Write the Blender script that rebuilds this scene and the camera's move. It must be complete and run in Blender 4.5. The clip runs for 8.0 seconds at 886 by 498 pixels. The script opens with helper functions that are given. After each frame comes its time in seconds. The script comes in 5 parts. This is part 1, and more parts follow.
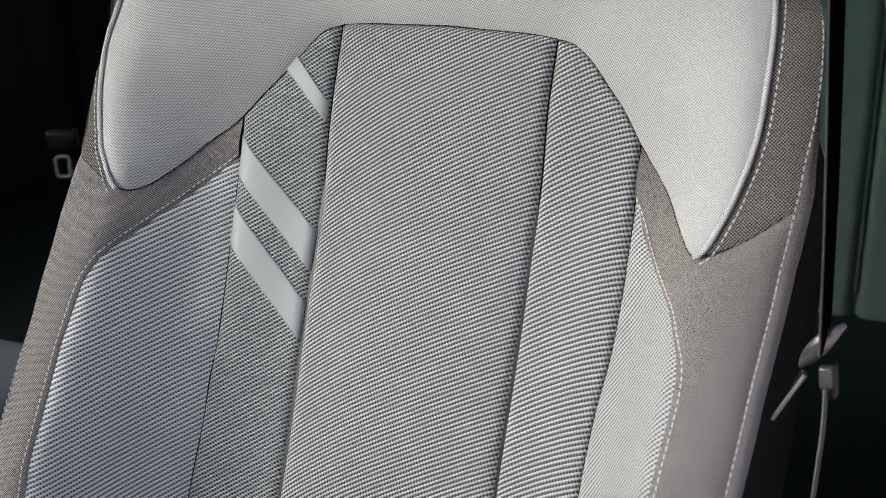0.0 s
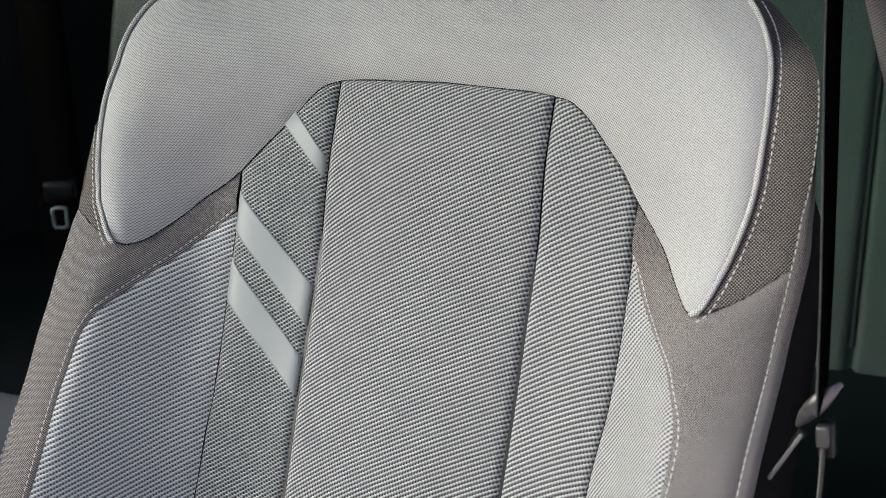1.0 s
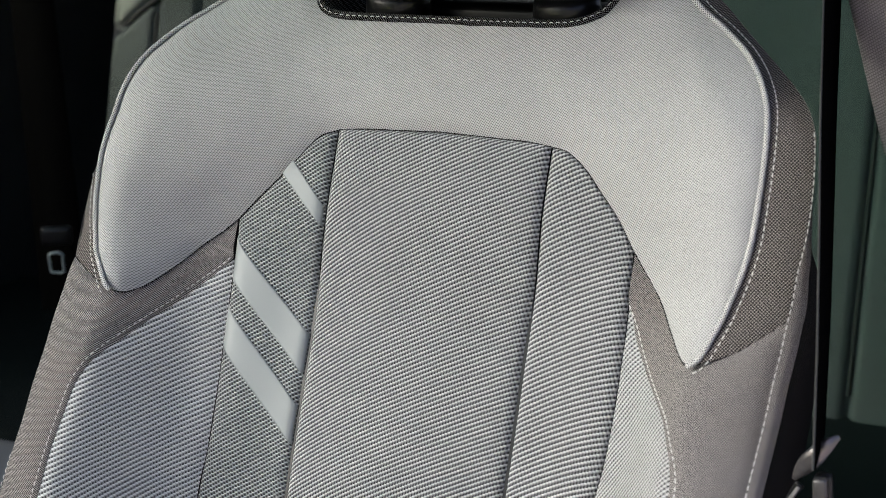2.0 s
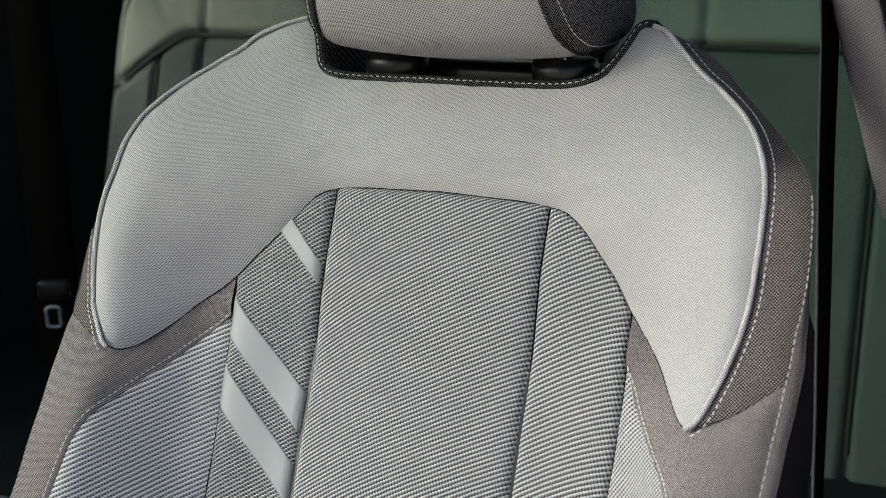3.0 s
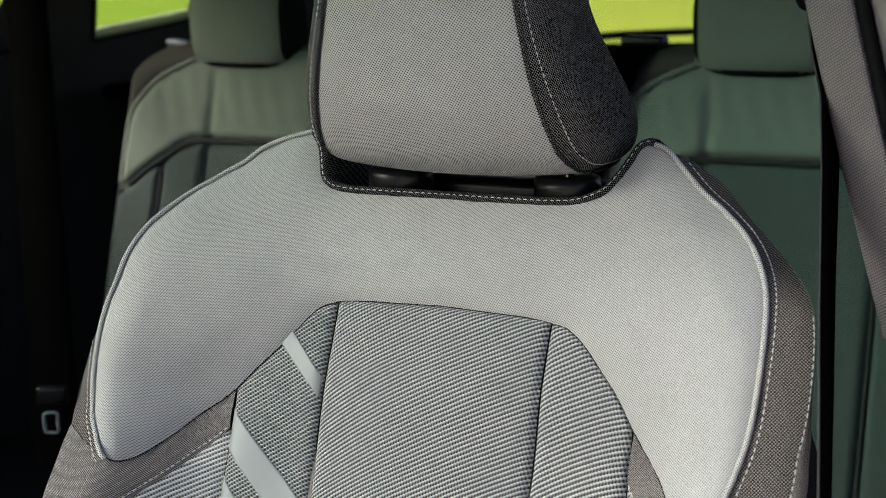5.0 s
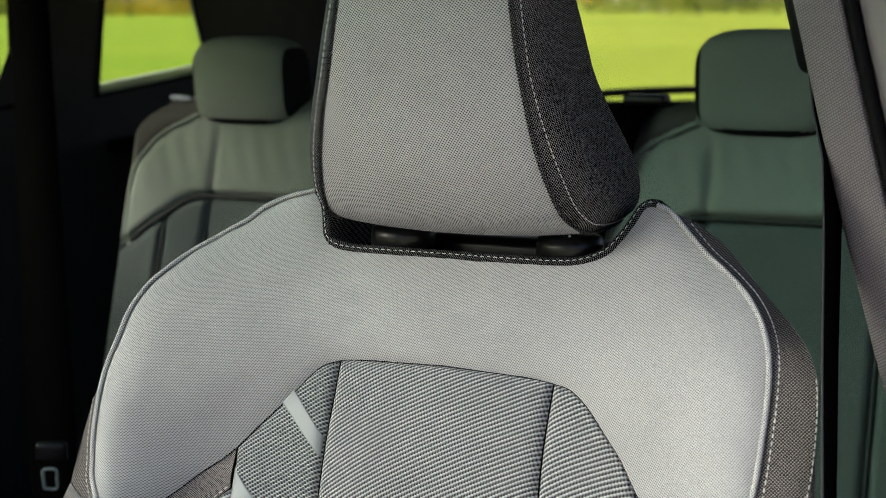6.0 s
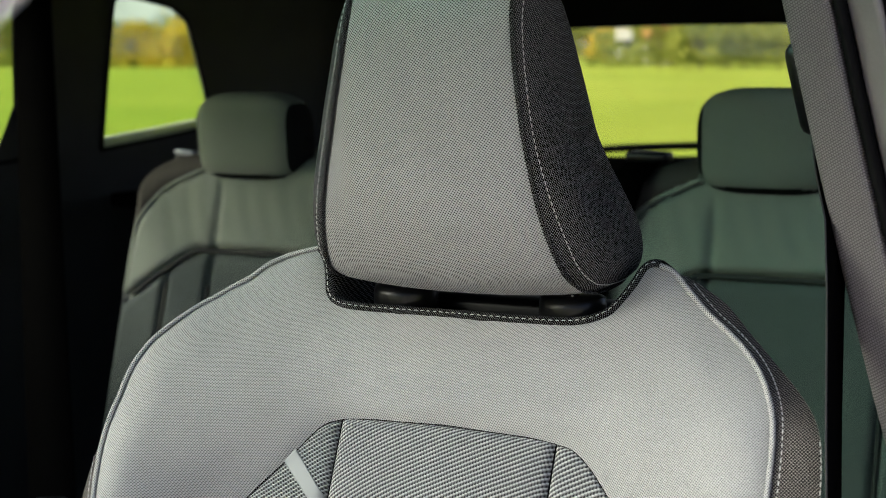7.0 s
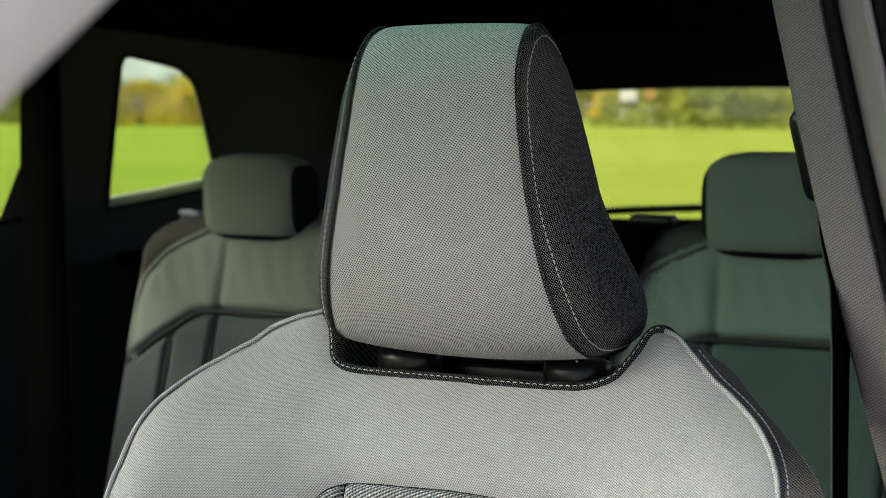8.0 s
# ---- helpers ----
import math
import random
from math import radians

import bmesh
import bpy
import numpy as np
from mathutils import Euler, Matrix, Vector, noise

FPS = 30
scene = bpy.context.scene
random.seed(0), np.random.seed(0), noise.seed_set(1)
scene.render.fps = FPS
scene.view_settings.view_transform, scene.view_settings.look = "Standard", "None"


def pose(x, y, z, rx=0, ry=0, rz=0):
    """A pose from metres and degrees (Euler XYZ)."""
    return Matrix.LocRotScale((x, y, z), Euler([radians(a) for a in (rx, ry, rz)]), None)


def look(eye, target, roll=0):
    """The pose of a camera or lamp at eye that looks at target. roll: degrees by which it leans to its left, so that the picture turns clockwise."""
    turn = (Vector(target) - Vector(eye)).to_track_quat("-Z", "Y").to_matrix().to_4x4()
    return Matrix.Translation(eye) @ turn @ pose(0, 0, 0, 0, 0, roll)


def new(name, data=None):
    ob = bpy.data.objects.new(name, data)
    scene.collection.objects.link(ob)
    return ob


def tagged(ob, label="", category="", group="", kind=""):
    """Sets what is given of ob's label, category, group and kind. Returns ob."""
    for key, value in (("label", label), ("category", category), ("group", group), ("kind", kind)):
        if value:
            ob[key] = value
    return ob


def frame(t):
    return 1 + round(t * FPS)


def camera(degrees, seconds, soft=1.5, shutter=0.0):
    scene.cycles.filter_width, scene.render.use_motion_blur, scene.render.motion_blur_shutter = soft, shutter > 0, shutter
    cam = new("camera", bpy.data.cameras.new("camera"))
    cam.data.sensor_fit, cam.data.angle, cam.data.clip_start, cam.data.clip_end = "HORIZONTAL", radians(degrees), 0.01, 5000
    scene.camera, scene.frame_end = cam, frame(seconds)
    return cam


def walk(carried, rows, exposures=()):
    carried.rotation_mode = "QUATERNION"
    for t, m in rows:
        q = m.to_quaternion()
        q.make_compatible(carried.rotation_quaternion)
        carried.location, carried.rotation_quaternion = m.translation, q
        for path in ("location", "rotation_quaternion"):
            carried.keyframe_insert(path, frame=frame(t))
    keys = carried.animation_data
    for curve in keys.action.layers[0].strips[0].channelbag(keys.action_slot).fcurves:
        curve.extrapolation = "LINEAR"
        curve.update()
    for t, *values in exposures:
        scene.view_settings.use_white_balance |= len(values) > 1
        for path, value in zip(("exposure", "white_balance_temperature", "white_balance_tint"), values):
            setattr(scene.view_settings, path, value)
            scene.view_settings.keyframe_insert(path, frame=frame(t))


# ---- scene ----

# ---- camera ----
cam = camera(32.79, 8.0, soft=0.7)
ROWS = [
    (0.0, 0.4116, -0.8668, 1.0133, 25.70, -20.56, -2.21),
    (0.5, 0.4110, -0.8667, 1.0160, 25.56, -19.61, -2.06),
    (1.0, 0.4106, -0.8666, 1.0186, 25.44, -18.75, -1.90),
    (1.5, 0.4103, -0.8664, 1.0207, 25.33, -18.01, -1.75),
    (3.0, 0.4091, -0.8660, 1.0276, 25.05, -15.15, -1.15),
    (3.5, 0.4087, -0.8657, 1.0304, 25.03, -14.25, -1.02),
    (4.0, 0.4083, -0.8655, 1.0326, 24.99, -13.28, -0.84),
    (4.5, 0.4080, -0.8653, 1.0351, 24.98, -12.35, -0.70),
    (6.0, 0.4066, -0.8644, 1.0409, 25.02, -9.31, -0.26),
    (6.5, 0.4062, -0.8642, 1.0433, 25.05, -8.37, -0.16),
    (7.0, 0.4059, -0.8642, 1.0453, 25.09, -7.32, -0.01),
    (7.5, 0.4056, -0.8643, 1.0471, 25.14, -6.22, 0.14),
    (8.0, 0.4057, -0.8647, 1.0487, 25.25, -5.07, 0.29),
]
walk(cam, [(t, pose(x, y, z, 90 + pitch, 0, yaw) @ pose(0, 0, 0, 0, 0, roll)) for t, x, y, z, yaw, pitch, roll in ROWS], [(0.0, 0.97, 6150, 26), (4.0, 0.93, 6200, 23.5), (8.0, 0.98, 6200, 20)])
cam.data.dof.use_dof = True
cam.data.dof.focus_distance = 0.985
cam.data.dof.aperture_fstop = 10.0

# ---- daylight ----
world = bpy.data.worlds.new("sky")
scene.world = world
world.use_nodes = True
SUN_UP, SUN_TURN = radians(33), radians(230)
wn = world.node_tree.nodes
sky = wn.new("ShaderNodeTexSky")
sky.sky_type, sky.sun_disc = "NISHITA", False
sky.sun_elevation, sky.sun_rotation = SUN_UP, SUN_TURN
sky.air_density, sky.dust_density, sky.ozone_density = 1.0, 6.0, 1.0
wn["Background"].inputs["Strength"].default_value = 0.118
world.node_tree.links.new(sky.outputs["Color"], wn["Background"].inputs["Color"])
sun = new("sun", bpy.data.lights.new("sun", "SUN"))
sun.data.energy, sun.data.angle, sun.data.color = 1.5, radians(34), (1.0, 0.93, 0.87)
sun.matrix_world = look((0, 0, 0), (-math.sin(SUN_TURN) * math.cos(SUN_UP), -math.cos(SUN_TURN) * math.cos(SUN_UP), -math.sin(SUN_UP)))


# ---- materials ----
def material(name):
    m = bpy.data.materials.new(name)
    m.use_nodes = True
    return m, m.node_tree.nodes, m.node_tree.links, m.node_tree.nodes["Principled BSDF"]


def calc(nodes, links, op, a, b=None, c=None):
    n = nodes.new("ShaderNodeMath")
    n.operation = op
    for i, v in enumerate((a, b, c)):
        if v is None:
            continue
        if isinstance(v, (int, float)):
            n.inputs[i].default_value = v
        else:
            links.new(v, n.inputs[i])
    return n.outputs[0]


def mixed(nodes, links, fac, a, b):
    n = nodes.new("ShaderNodeMix")
    n.data_type = "RGBA"
    links.new(fac, n.inputs[0]) if not isinstance(fac, (int, float)) else None
    if isinstance(fac, (int, float)):
        n.inputs[0].default_value = fac
    for slot, v in ((6, a), (7, b)):
        if isinstance(v, tuple):
            n.inputs[slot].default_value = (*v, 1)
        else:
            links.new(v, n.inputs[slot])
    return n.outputs[2]


def noise_of(nodes, links, scale, detail=3, coord=None):
    n = nodes.new("ShaderNodeTexNoise")
    n.inputs["Scale"].default_value, n.inputs["Detail"].default_value = scale, detail
    if coord is None:
        t = nodes.new("ShaderNodeTexCoord")
        coord = t.outputs["Object"]
    links.new(coord, n.inputs["Vector"])
    return n.outputs[0]


def woven(name, light, dark, pu, pv, turn=0.0, shift=0.5, fill=0.9, alternate=0.0, line=0.0, bump=0.5, rough=0.85, blur=0.16):
    """A textile of beads: pu along the row and pv across it (metres), light yarn over dark ground, rows turned by degrees."""
    m, nodes, links, shader = material(name)
    uv = nodes.new("ShaderNodeUVMap").outputs[0]
    spin = nodes.new("ShaderNodeVectorRotate")
    spin.rotation_type = "Z_AXIS"
    spin.inputs["Angle"].default_value = radians(-turn)
    links.new(uv, spin.inputs["Vector"])
    wob = noise_of(nodes, links, 60, 2, uv)
    split = nodes.new("ShaderNodeSeparateXYZ")
    links.new(spin.outputs[0], split.inputs[0])
    v = calc(nodes, links, "DIVIDE", split.outputs[1], pv)
    v = calc(nodes, links, "ADD", v, calc(nodes, links, "MULTIPLY", wob, 0.12))
    row = calc(nodes, links, "FLOOR", v)
    u = calc(nodes, links, "DIVIDE", split.outputs[0], pu)
    u = calc(nodes, links, "ADD", u, calc(nodes, links, "MULTIPLY", row, shift))
    fu = calc(nodes, links, "SUBTRACT", calc(nodes, links, "FRACT", u), 0.5)
    fv = calc(nodes, links, "SUBTRACT", calc(nodes, links, "FRACT", v), 0.5)
    r2 = calc(nodes, links, "ADD", calc(nodes, links, "MULTIPLY", fu, fu), calc(nodes, links, "MULTIPLY", fv, fv))
    bead = calc(nodes, links, "SUBTRACT", 1.0, calc(nodes, links, "MULTIPLY", r2, 4.0 * (1.0 - fill) + 1.6))
    ramp = nodes.new("ShaderNodeMapRange")
    ramp.interpolation_type = "SMOOTHSTEP"
    links.new(bead, ramp.inputs[0])
    ramp.inputs[1].default_value, ramp.inputs[2].default_value = 0.62 - blur, 0.62 + blur
    cover = ramp.outputs[0]
    if line:
        pair = calc(nodes, links, "ABSOLUTE", calc(nodes, links, "SUBTRACT", calc(nodes, links, "FRACT", calc(nodes, links, "MULTIPLY", v, 0.5)), 0.5))
        gap = nodes.new("ShaderNodeMapRange")
        gap.interpolation_type = "SMOOTHSTEP"
        links.new(pair, gap.inputs[0])
        gap.inputs[1].default_value, gap.inputs[2].default_value = 0.5, 0.5 - line
        cover = calc(nodes, links, "MULTIPLY", cover, gap.outputs[0])
    yarn = noise_of(nodes, links, 900, 2, uv)
    stain = noise_of(nodes, links, 14, 4, uv)
    tone = calc(nodes, links, "ADD", calc(nodes, links, "MULTIPLY", yarn, 0.35), calc(nodes, links, "MULTIPLY", stain, 0.22))
    tone = calc(nodes, links, "ADD", tone, 0.71)
    if alternate:
        odd = calc(nodes, links, "MODULO", calc(nodes, links, "ADD", row, 1000.0), 2.0)
        tone = calc(nodes, links, "MULTIPLY", tone, calc(nodes, links, "SUBTRACT", 1.0, calc(nodes, links, "MULTIPLY", odd, alternate)))
    lit = nodes.new("ShaderNodeVectorMath")
    lit.operation = "SCALE"
    lit.inputs[0].default_value = light
    links.new(tone, lit.inputs["Scale"])
    links.new(mixed(nodes, links, cover, dark, lit.outputs[0]), shader.inputs["Base Color"])
    shader.inputs["Roughness"].default_value = rough
    shader.inputs["Specular IOR Level"].default_value = 0.15
    b = nodes.new("ShaderNodeBump")
    b.inputs["Strength"].default_value, b.inputs["Distance"].default_value = bump, min(pu, pv) * 0.6
    links.new(bead, b.inputs["Height"])
    links.new(b.outputs[0], shader.inputs["Normal"])
    return m


def cloth_grid(nodes, links, pu, pv, turn, shift, wobble):
    """Cell coordinates of a textile, from -0.5 to 0.5 along and across the row, with the running coordinates."""
    uv = nodes.new("ShaderNodeUVMap").outputs[0]
    spin = nodes.new("ShaderNodeVectorRotate")
    spin.rotation_type = "Z_AXIS"
    spin.inputs["Angle"].default_value = radians(-turn)
    links.new(uv, spin.inputs["Vector"])
    split = nodes.new("ShaderNodeSeparateXYZ")
    links.new(spin.outputs[0], split.inputs[0])
    v = calc(nodes, links, "DIVIDE", split.outputs[1], pv)
    v = calc(nodes, links, "ADD", v, calc(nodes, links, "MULTIPLY", noise_of(nodes, links, 45, 2, uv), wobble))
    u = calc(nodes, links, "DIVIDE", split.outputs[0], pu)
    u = calc(nodes, links, "ADD", u, calc(nodes, links, "MULTIPLY", calc(nodes, links, "FLOOR", v), shift))
    fu = calc(nodes, links, "SUBTRACT", calc(nodes, links, "FRACT", u), 0.5)
    fv = calc(nodes, links, "SUBTRACT", calc(nodes, links, "FRACT", v), 0.5)
    return uv, u, v, fu, fv


def smooth_step(nodes, links, value, lo, hi):
    n = nodes.new("ShaderNodeMapRange")
    n.interpolation_type = "SMOOTHSTEP"
    links.new(value, n.inputs[0])
    n.inputs[1].default_value, n.inputs[2].default_value = lo, hi
    return n.outputs[0]


def cloth_tone(nodes, links, uv, fine=0.3, wide=0.2):
    a = calc(nodes, links, "MULTIPLY", noise_of(nodes, links, 1100, 2, uv), fine)
    b = calc(nodes, links, "MULTIPLY", noise_of(nodes, links, 16, 4, uv), wide)
    return calc(nodes, links, "ADD", calc(nodes, links, "ADD", a, b), 1.0 - 0.5 * (fine + wide))


def toned(nodes, links, color, tone):
    n = nodes.new("ShaderNodeVectorMath")
    n.operation = "SCALE"
    links.new(color, n.inputs[0])
    links.new(tone, n.inputs["Scale"])
    return n.outputs[0]


def dotted(name, ground, dot, pu, pv, turn=0.0, long=0.3, wide=0.36, blur=0.35, bump=0.5, raised=-1.0, spec=0.2, sheen=0.0):
    """A fine weave: staggered dots of one yarn in a ground of another; the dots sink (raised < 0) or stand out."""
    m, nodes, links, shader = material(name)
    uv, u, v, fu, fv = cloth_grid(nodes, links, pu, pv, turn, 0.5, 0.06)
    a, b = calc(nodes, links, "DIVIDE", fu, long), calc(nodes, links, "DIVIDE", fv, wide)
    r2 = calc(nodes, links, "ADD", calc(nodes, links, "MULTIPLY", a, a), calc(nodes, links, "MULTIPLY", b, b))
    cover = smooth_step(nodes, links, r2, 1.0 + blur, 1.0 - blur)
    color = mixed(nodes, links, cover, ground, dot)
    links.new(toned(nodes, links, color, cloth_tone(nodes, links, uv, 0.16, 0.16)), shader.inputs["Base Color"])
    shader.inputs["Roughness"].default_value = 0.85
    shader.inputs["Specular IOR Level"].default_value = spec
    shader.inputs["Sheen Weight"].default_value = sheen
    bp = nodes.new("ShaderNodeBump")
    bp.inputs["Strength"].default_value, bp.inputs["Distance"].default_value = bump, pv * 0.5
    links.new(calc(nodes, links, "MULTIPLY", cover, raised), bp.inputs["Height"])
    links.new(bp.outputs[0], shader.inputs["Normal"])
    return m


def ribbed(name, mid, bright, dark, pu, pv, turn=0.0, long=0.45, wide=0.26, rise=-0.04, skew=0.0, gap=0.17, dash=0.45, bump=0.8):
    """A coarse knit: rows of mid-grey yarn with a bright bead on every loop and a broken dark gap between rows."""
    m, nodes, links, shader = material(name)
    uv, u, v, fu, fv = cloth_grid(nodes, links, pu, pv, turn, 0.5, 0.18)
    slid = calc(nodes, links, "ADD", u, calc(nodes, links, "MULTIPLY", fv, skew))
    bu = calc(nodes, links, "SUBTRACT", calc(nodes, links, "FRACT", slid), 0.5)
    a = calc(nodes, links, "DIVIDE", bu, long)
    b = calc(nodes, links, "DIVIDE", calc(nodes, links, "SUBTRACT", fv, rise), wide)
    r2 = calc(nodes, links, "ADD", calc(nodes, links, "MULTIPLY", a, a), calc(nodes, links, "MULTIPLY", b, b))
    bead = smooth_step(nodes, links, r2, 1.1, 0.2)
    edge = smooth_step(nodes, links, calc(nodes, links, "ABSOLUTE", fv), 0.5 - gap, 0.5 - 0.7 * gap)
    wave = calc(nodes, links, "COSINE", calc(nodes, links, "MULTIPLY", calc(nodes, links, "ADD", slid, 0.1), 2 * math.pi))
    hole = calc(nodes, links, "MULTIPLY", edge, calc(nodes, links, "ADD", calc(nodes, links, "MULTIPLY", wave, dash), 1.0 - dash))
    color = mixed(nodes, links, hole, mixed(nodes, links, bead, mid, bright), dark)
    links.new(toned(nodes, links, color, cloth_tone(nodes, links, uv, 0.34, 0.2)), shader.inputs["Base Color"])
    shader.inputs["Roughness"].default_value = 0.62
    shader.inputs["Specular IOR Level"].default_value = 0.32
    bp = nodes.new("ShaderNodeBump")
    bp.inputs["Strength"].default_value, bp.inputs["Distance"].default_value = bump, pv * 0.5
    links.new(calc(nodes, links, "SUBTRACT", bead, hole), bp.inputs["Height"])
    links.new(bp.outputs[0], shader.inputs["Normal"])
    return m


def plain(name, color, rough=0.6, metal=0.0, grain=300, depth=0.0006, vary=0.25, spec=0.5):
    m, nodes, links, shader = material(name)
    fine, wide = noise_of(nodes, links, grain, 3), noise_of(nodes, links, grain / 40, 4)
    tone = calc(nodes, links, "ADD", calc(nodes, links, "MULTIPLY", fine, vary), calc(nodes, links, "MULTIPLY", wide, vary))
    tone = calc(nodes, links, "ADD", tone, 1.0 - vary)
    s = nodes.new("ShaderNodeVectorMath")
    s.operation = "SCALE"
    s.inputs[0].default_value = color
    links.new(tone, s.inputs["Scale"])
    links.new(s.outputs[0], shader.inputs["Base Color"])
    shader.inputs["Roughness"].default_value, shader.inputs["Metallic"].default_value = rough, metal
    shader.inputs["Specular IOR Level"].default_value = spec
    if depth:
        b = nodes.new("ShaderNodeBump")
        b.inputs["Strength"].default_value, b.inputs["Distance"].default_value = 0.4, depth
        links.new(fine, b.inputs["Height"])
        links.new(b.outputs[0], shader.inputs["Normal"])
    return m


KNIT = ribbed("coarse_knit", (0.29, 0.29, 0.29), (0.63, 0.63, 0.62), (0.003, 0.003, 0.003), 0.0019, 0.0031, 0, 0.55, 0.29, 0.08, 0.7, 0.27, 0.40)
KNIT_FLANK = ribbed("flank_knit", (0.29, 0.29, 0.29), (0.63, 0.63, 0.62), (0.003, 0.003, 0.003), 0.0021, 0.0033, 0, 0.55, 0.29, 0.08, 0.7, 0.27, 0.40)
KNIT_DARK = ribbed("dark_coarse_knit", (0.27, 0.28, 0.275), (0.56, 0.575, 0.565), (0.003, 0.003, 0.003), 0.0020, 0.0026, 36, 0.50, 0.30, 0.08, 0.8, 0.33, 0.45)
# centre knit with a lighter colour, making up for light missing on that bolster
KNIT_SIDE_LIGHTENED = ribbed("bolster_knit", (0.38, 0.38, 0.38), (0.74, 0.74, 0.735), (0.005, 0.005, 0.005), 0.0021, 0.0030, 32, 0.55, 0.30, 0.08, 0.9, 0.25, 0.45, 0.5)
KNIT_PALE = ribbed("pale_bolster_knit", (0.36, 0.36, 0.36), (0.60, 0.60, 0.60), (0.012, 0.012, 0.012), 0.0022, 0.0028, 44, 0.55, 0.32, 0.0, 0.6, 0.22, 0.5)
FINE = dotted("fine_weave", (0.49, 0.49, 0.48), (0.17, 0.17, 0.17), 0.0019, 0.00095, 12, 0.29, 0.44, 0.95, 0.5)
HEAD_WEAVE = dotted("headrest_weave", (0.51, 0.51, 0.50), (0.05, 0.05, 0.05), 0.0021, 0.00105, 10, 0.275, 0.43, 0.85, 0.5)
BAND = dotted("band_weave", (0.06, 0.056, 0.054), (0.47, 0.435, 0.415), 0.0015, 0.00075, 8, 0.29, 0.44, 0.5, 1.4, 1.0)
# more contrasty weave, also coloured darker since the side band turns from the light
BAND_SHADED = dotted("shaded_band_weave", (0.018, 0.016, 0.015), (0.38, 0.345, 0.32), 0.0020, 0.0010, 8, 0.24, 0.37, 0.5, 0.6, 1.0)
BLACK_WEAVE = dotted("black_weave", (0.004, 0.004, 0.004), (0.36, 0.36, 0.355), 0.0021, 0.00105, 8, 0.20, 0.34, 0.5, 0.5, 1.0, 0.05)
TRIM_WEAVE = dotted("black_trim_weave", (0.003, 0.003, 0.003), (0.22, 0.22, 0.22), 0.0018, 0.0009, 8, 0.19, 0.34, 0.5, 0.5, 1.0, 0.05)
SIDE_CLOTH = dotted("dark_side_cloth", (0.002, 0.002, 0.002), (0.035, 0.032, 0.032), 0.0018, 0.0009, 20, 0.22, 0.36, 0.5, 0.5, 1.0, 0.05)
PIPE = dotted("piping_weave", (0.56, 0.555, 0.54), (0.02, 0.02, 0.02), 0.0019, 0.00095, 4, 0.24, 0.38, 0.5)
PILLAR_WEAVE = woven("pillar_cloth", (0.215, 0.20, 0.196), (0.105, 0.097, 0.095), 0.0017, 0.0015, 30, 0.5, 0.8, 0.0, 0.0, 0.4)
REAR_CLOTH = woven("rear_seat_cloth", (0.305, 0.348, 0.298), (0.08, 0.092, 0.079), 0.0022, 0.0022, 25, 0.5, 0.85, 0.0, 0.0, 0.4)
# a ribbed teal cloth of its own, toned down further for shade low down
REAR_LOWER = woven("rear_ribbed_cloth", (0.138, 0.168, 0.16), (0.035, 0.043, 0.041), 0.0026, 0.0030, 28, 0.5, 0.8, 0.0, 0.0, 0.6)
# bench cloth again, coloured far darker to stand in for shade low down
REAR_SHADED = woven("shaded_cushion_cloth", (0.014, 0.021, 0.021), (0.004, 0.006, 0.006), 0.0022, 0.0022, 25, 0.5, 0.85, 0.0, 0.0, 0.4)
THREAD = plain("white_thread", (0.66, 0.65, 0.63), 0.6, 0, 2500, 0.0002, 0.2)
STRIPE = plain("silver_print", (0.27, 0.288, 0.285), 0.5, 0, 1500, 0.0001, 0.06)
BLACK_PLASTIC = plain("black_plastic", (0.006, 0.006, 0.0065), 0.3, 0, 900, 0.0002, 0.3, 0.35)
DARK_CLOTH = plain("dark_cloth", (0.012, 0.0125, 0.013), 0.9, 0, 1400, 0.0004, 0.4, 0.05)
TAUPE_CLOTH = plain("taupe_edge_cloth", (0.075, 0.071, 0.065), 0.9, 0, 1400, 0.0004, 0.3, 0.05)
HEADLINER = plain("black_headliner", (0.004, 0.004, 0.0043), 0.95, 0, 800, 0.0004, 0.4, 0.0)
TRIM_DARK = plain("dark_door_trim", (0.05, 0.052, 0.052), 0.7, 0, 600, 0.0003, 0.3, 0.1)
WEBBING = plain("belt_webbing", (0.002, 0.002, 0.002), 0.9, 0, 1200, 0.0004, 0.4, 0.0)
STEEL = plain("steel", (0.21, 0.205, 0.205), 0.4, 0.7, 700, 0.0001, 0.2)
CRIMP = plain("dark_crimp_steel", (0.08, 0.077, 0.077), 0.4, 0.5, 900, 0.0002, 0.3)
EDGE_GLEAM = plain("grey_edge_gleam", (0.05, 0.05, 0.05), 0.8, 0, 1800, 0.0003, 0.5, 0.1)
LOOP_STEEL = plain("worn_dark_steel", (0.16, 0.15, 0.15), 0.28, 0.8, 260, 0.0003, 0.5)
CABLE_STEEL = plain("cable_steel", (0.07, 0.068, 0.066), 0.4, 0.5, 900, 0.0, 0.3)
GLINT_PALE = plain("pale_glint", (0.20, 0.22, 0.26), 0.3, 0, 500, 0.0, 0.1)
GREY_PAINT = plain("silver_paint", (0.72, 0.68, 0.67), 0.35, 0.0, 400, 0.0, 0.06)
JAMB = plain("grey_jamb", (0.23, 0.22, 0.213), 0.5, 0, 500, 0.0002, 0.15)
RUBBER = plain("rubber_seal", (0.006, 0.006, 0.006), 0.8, 0, 600, 0.0003, 0.3, 0.1)
CARPET = plain("floor_carpet", (0.007, 0.008, 0.008), 0.95, 0, 900, 0.001, 0.5, 0.0)
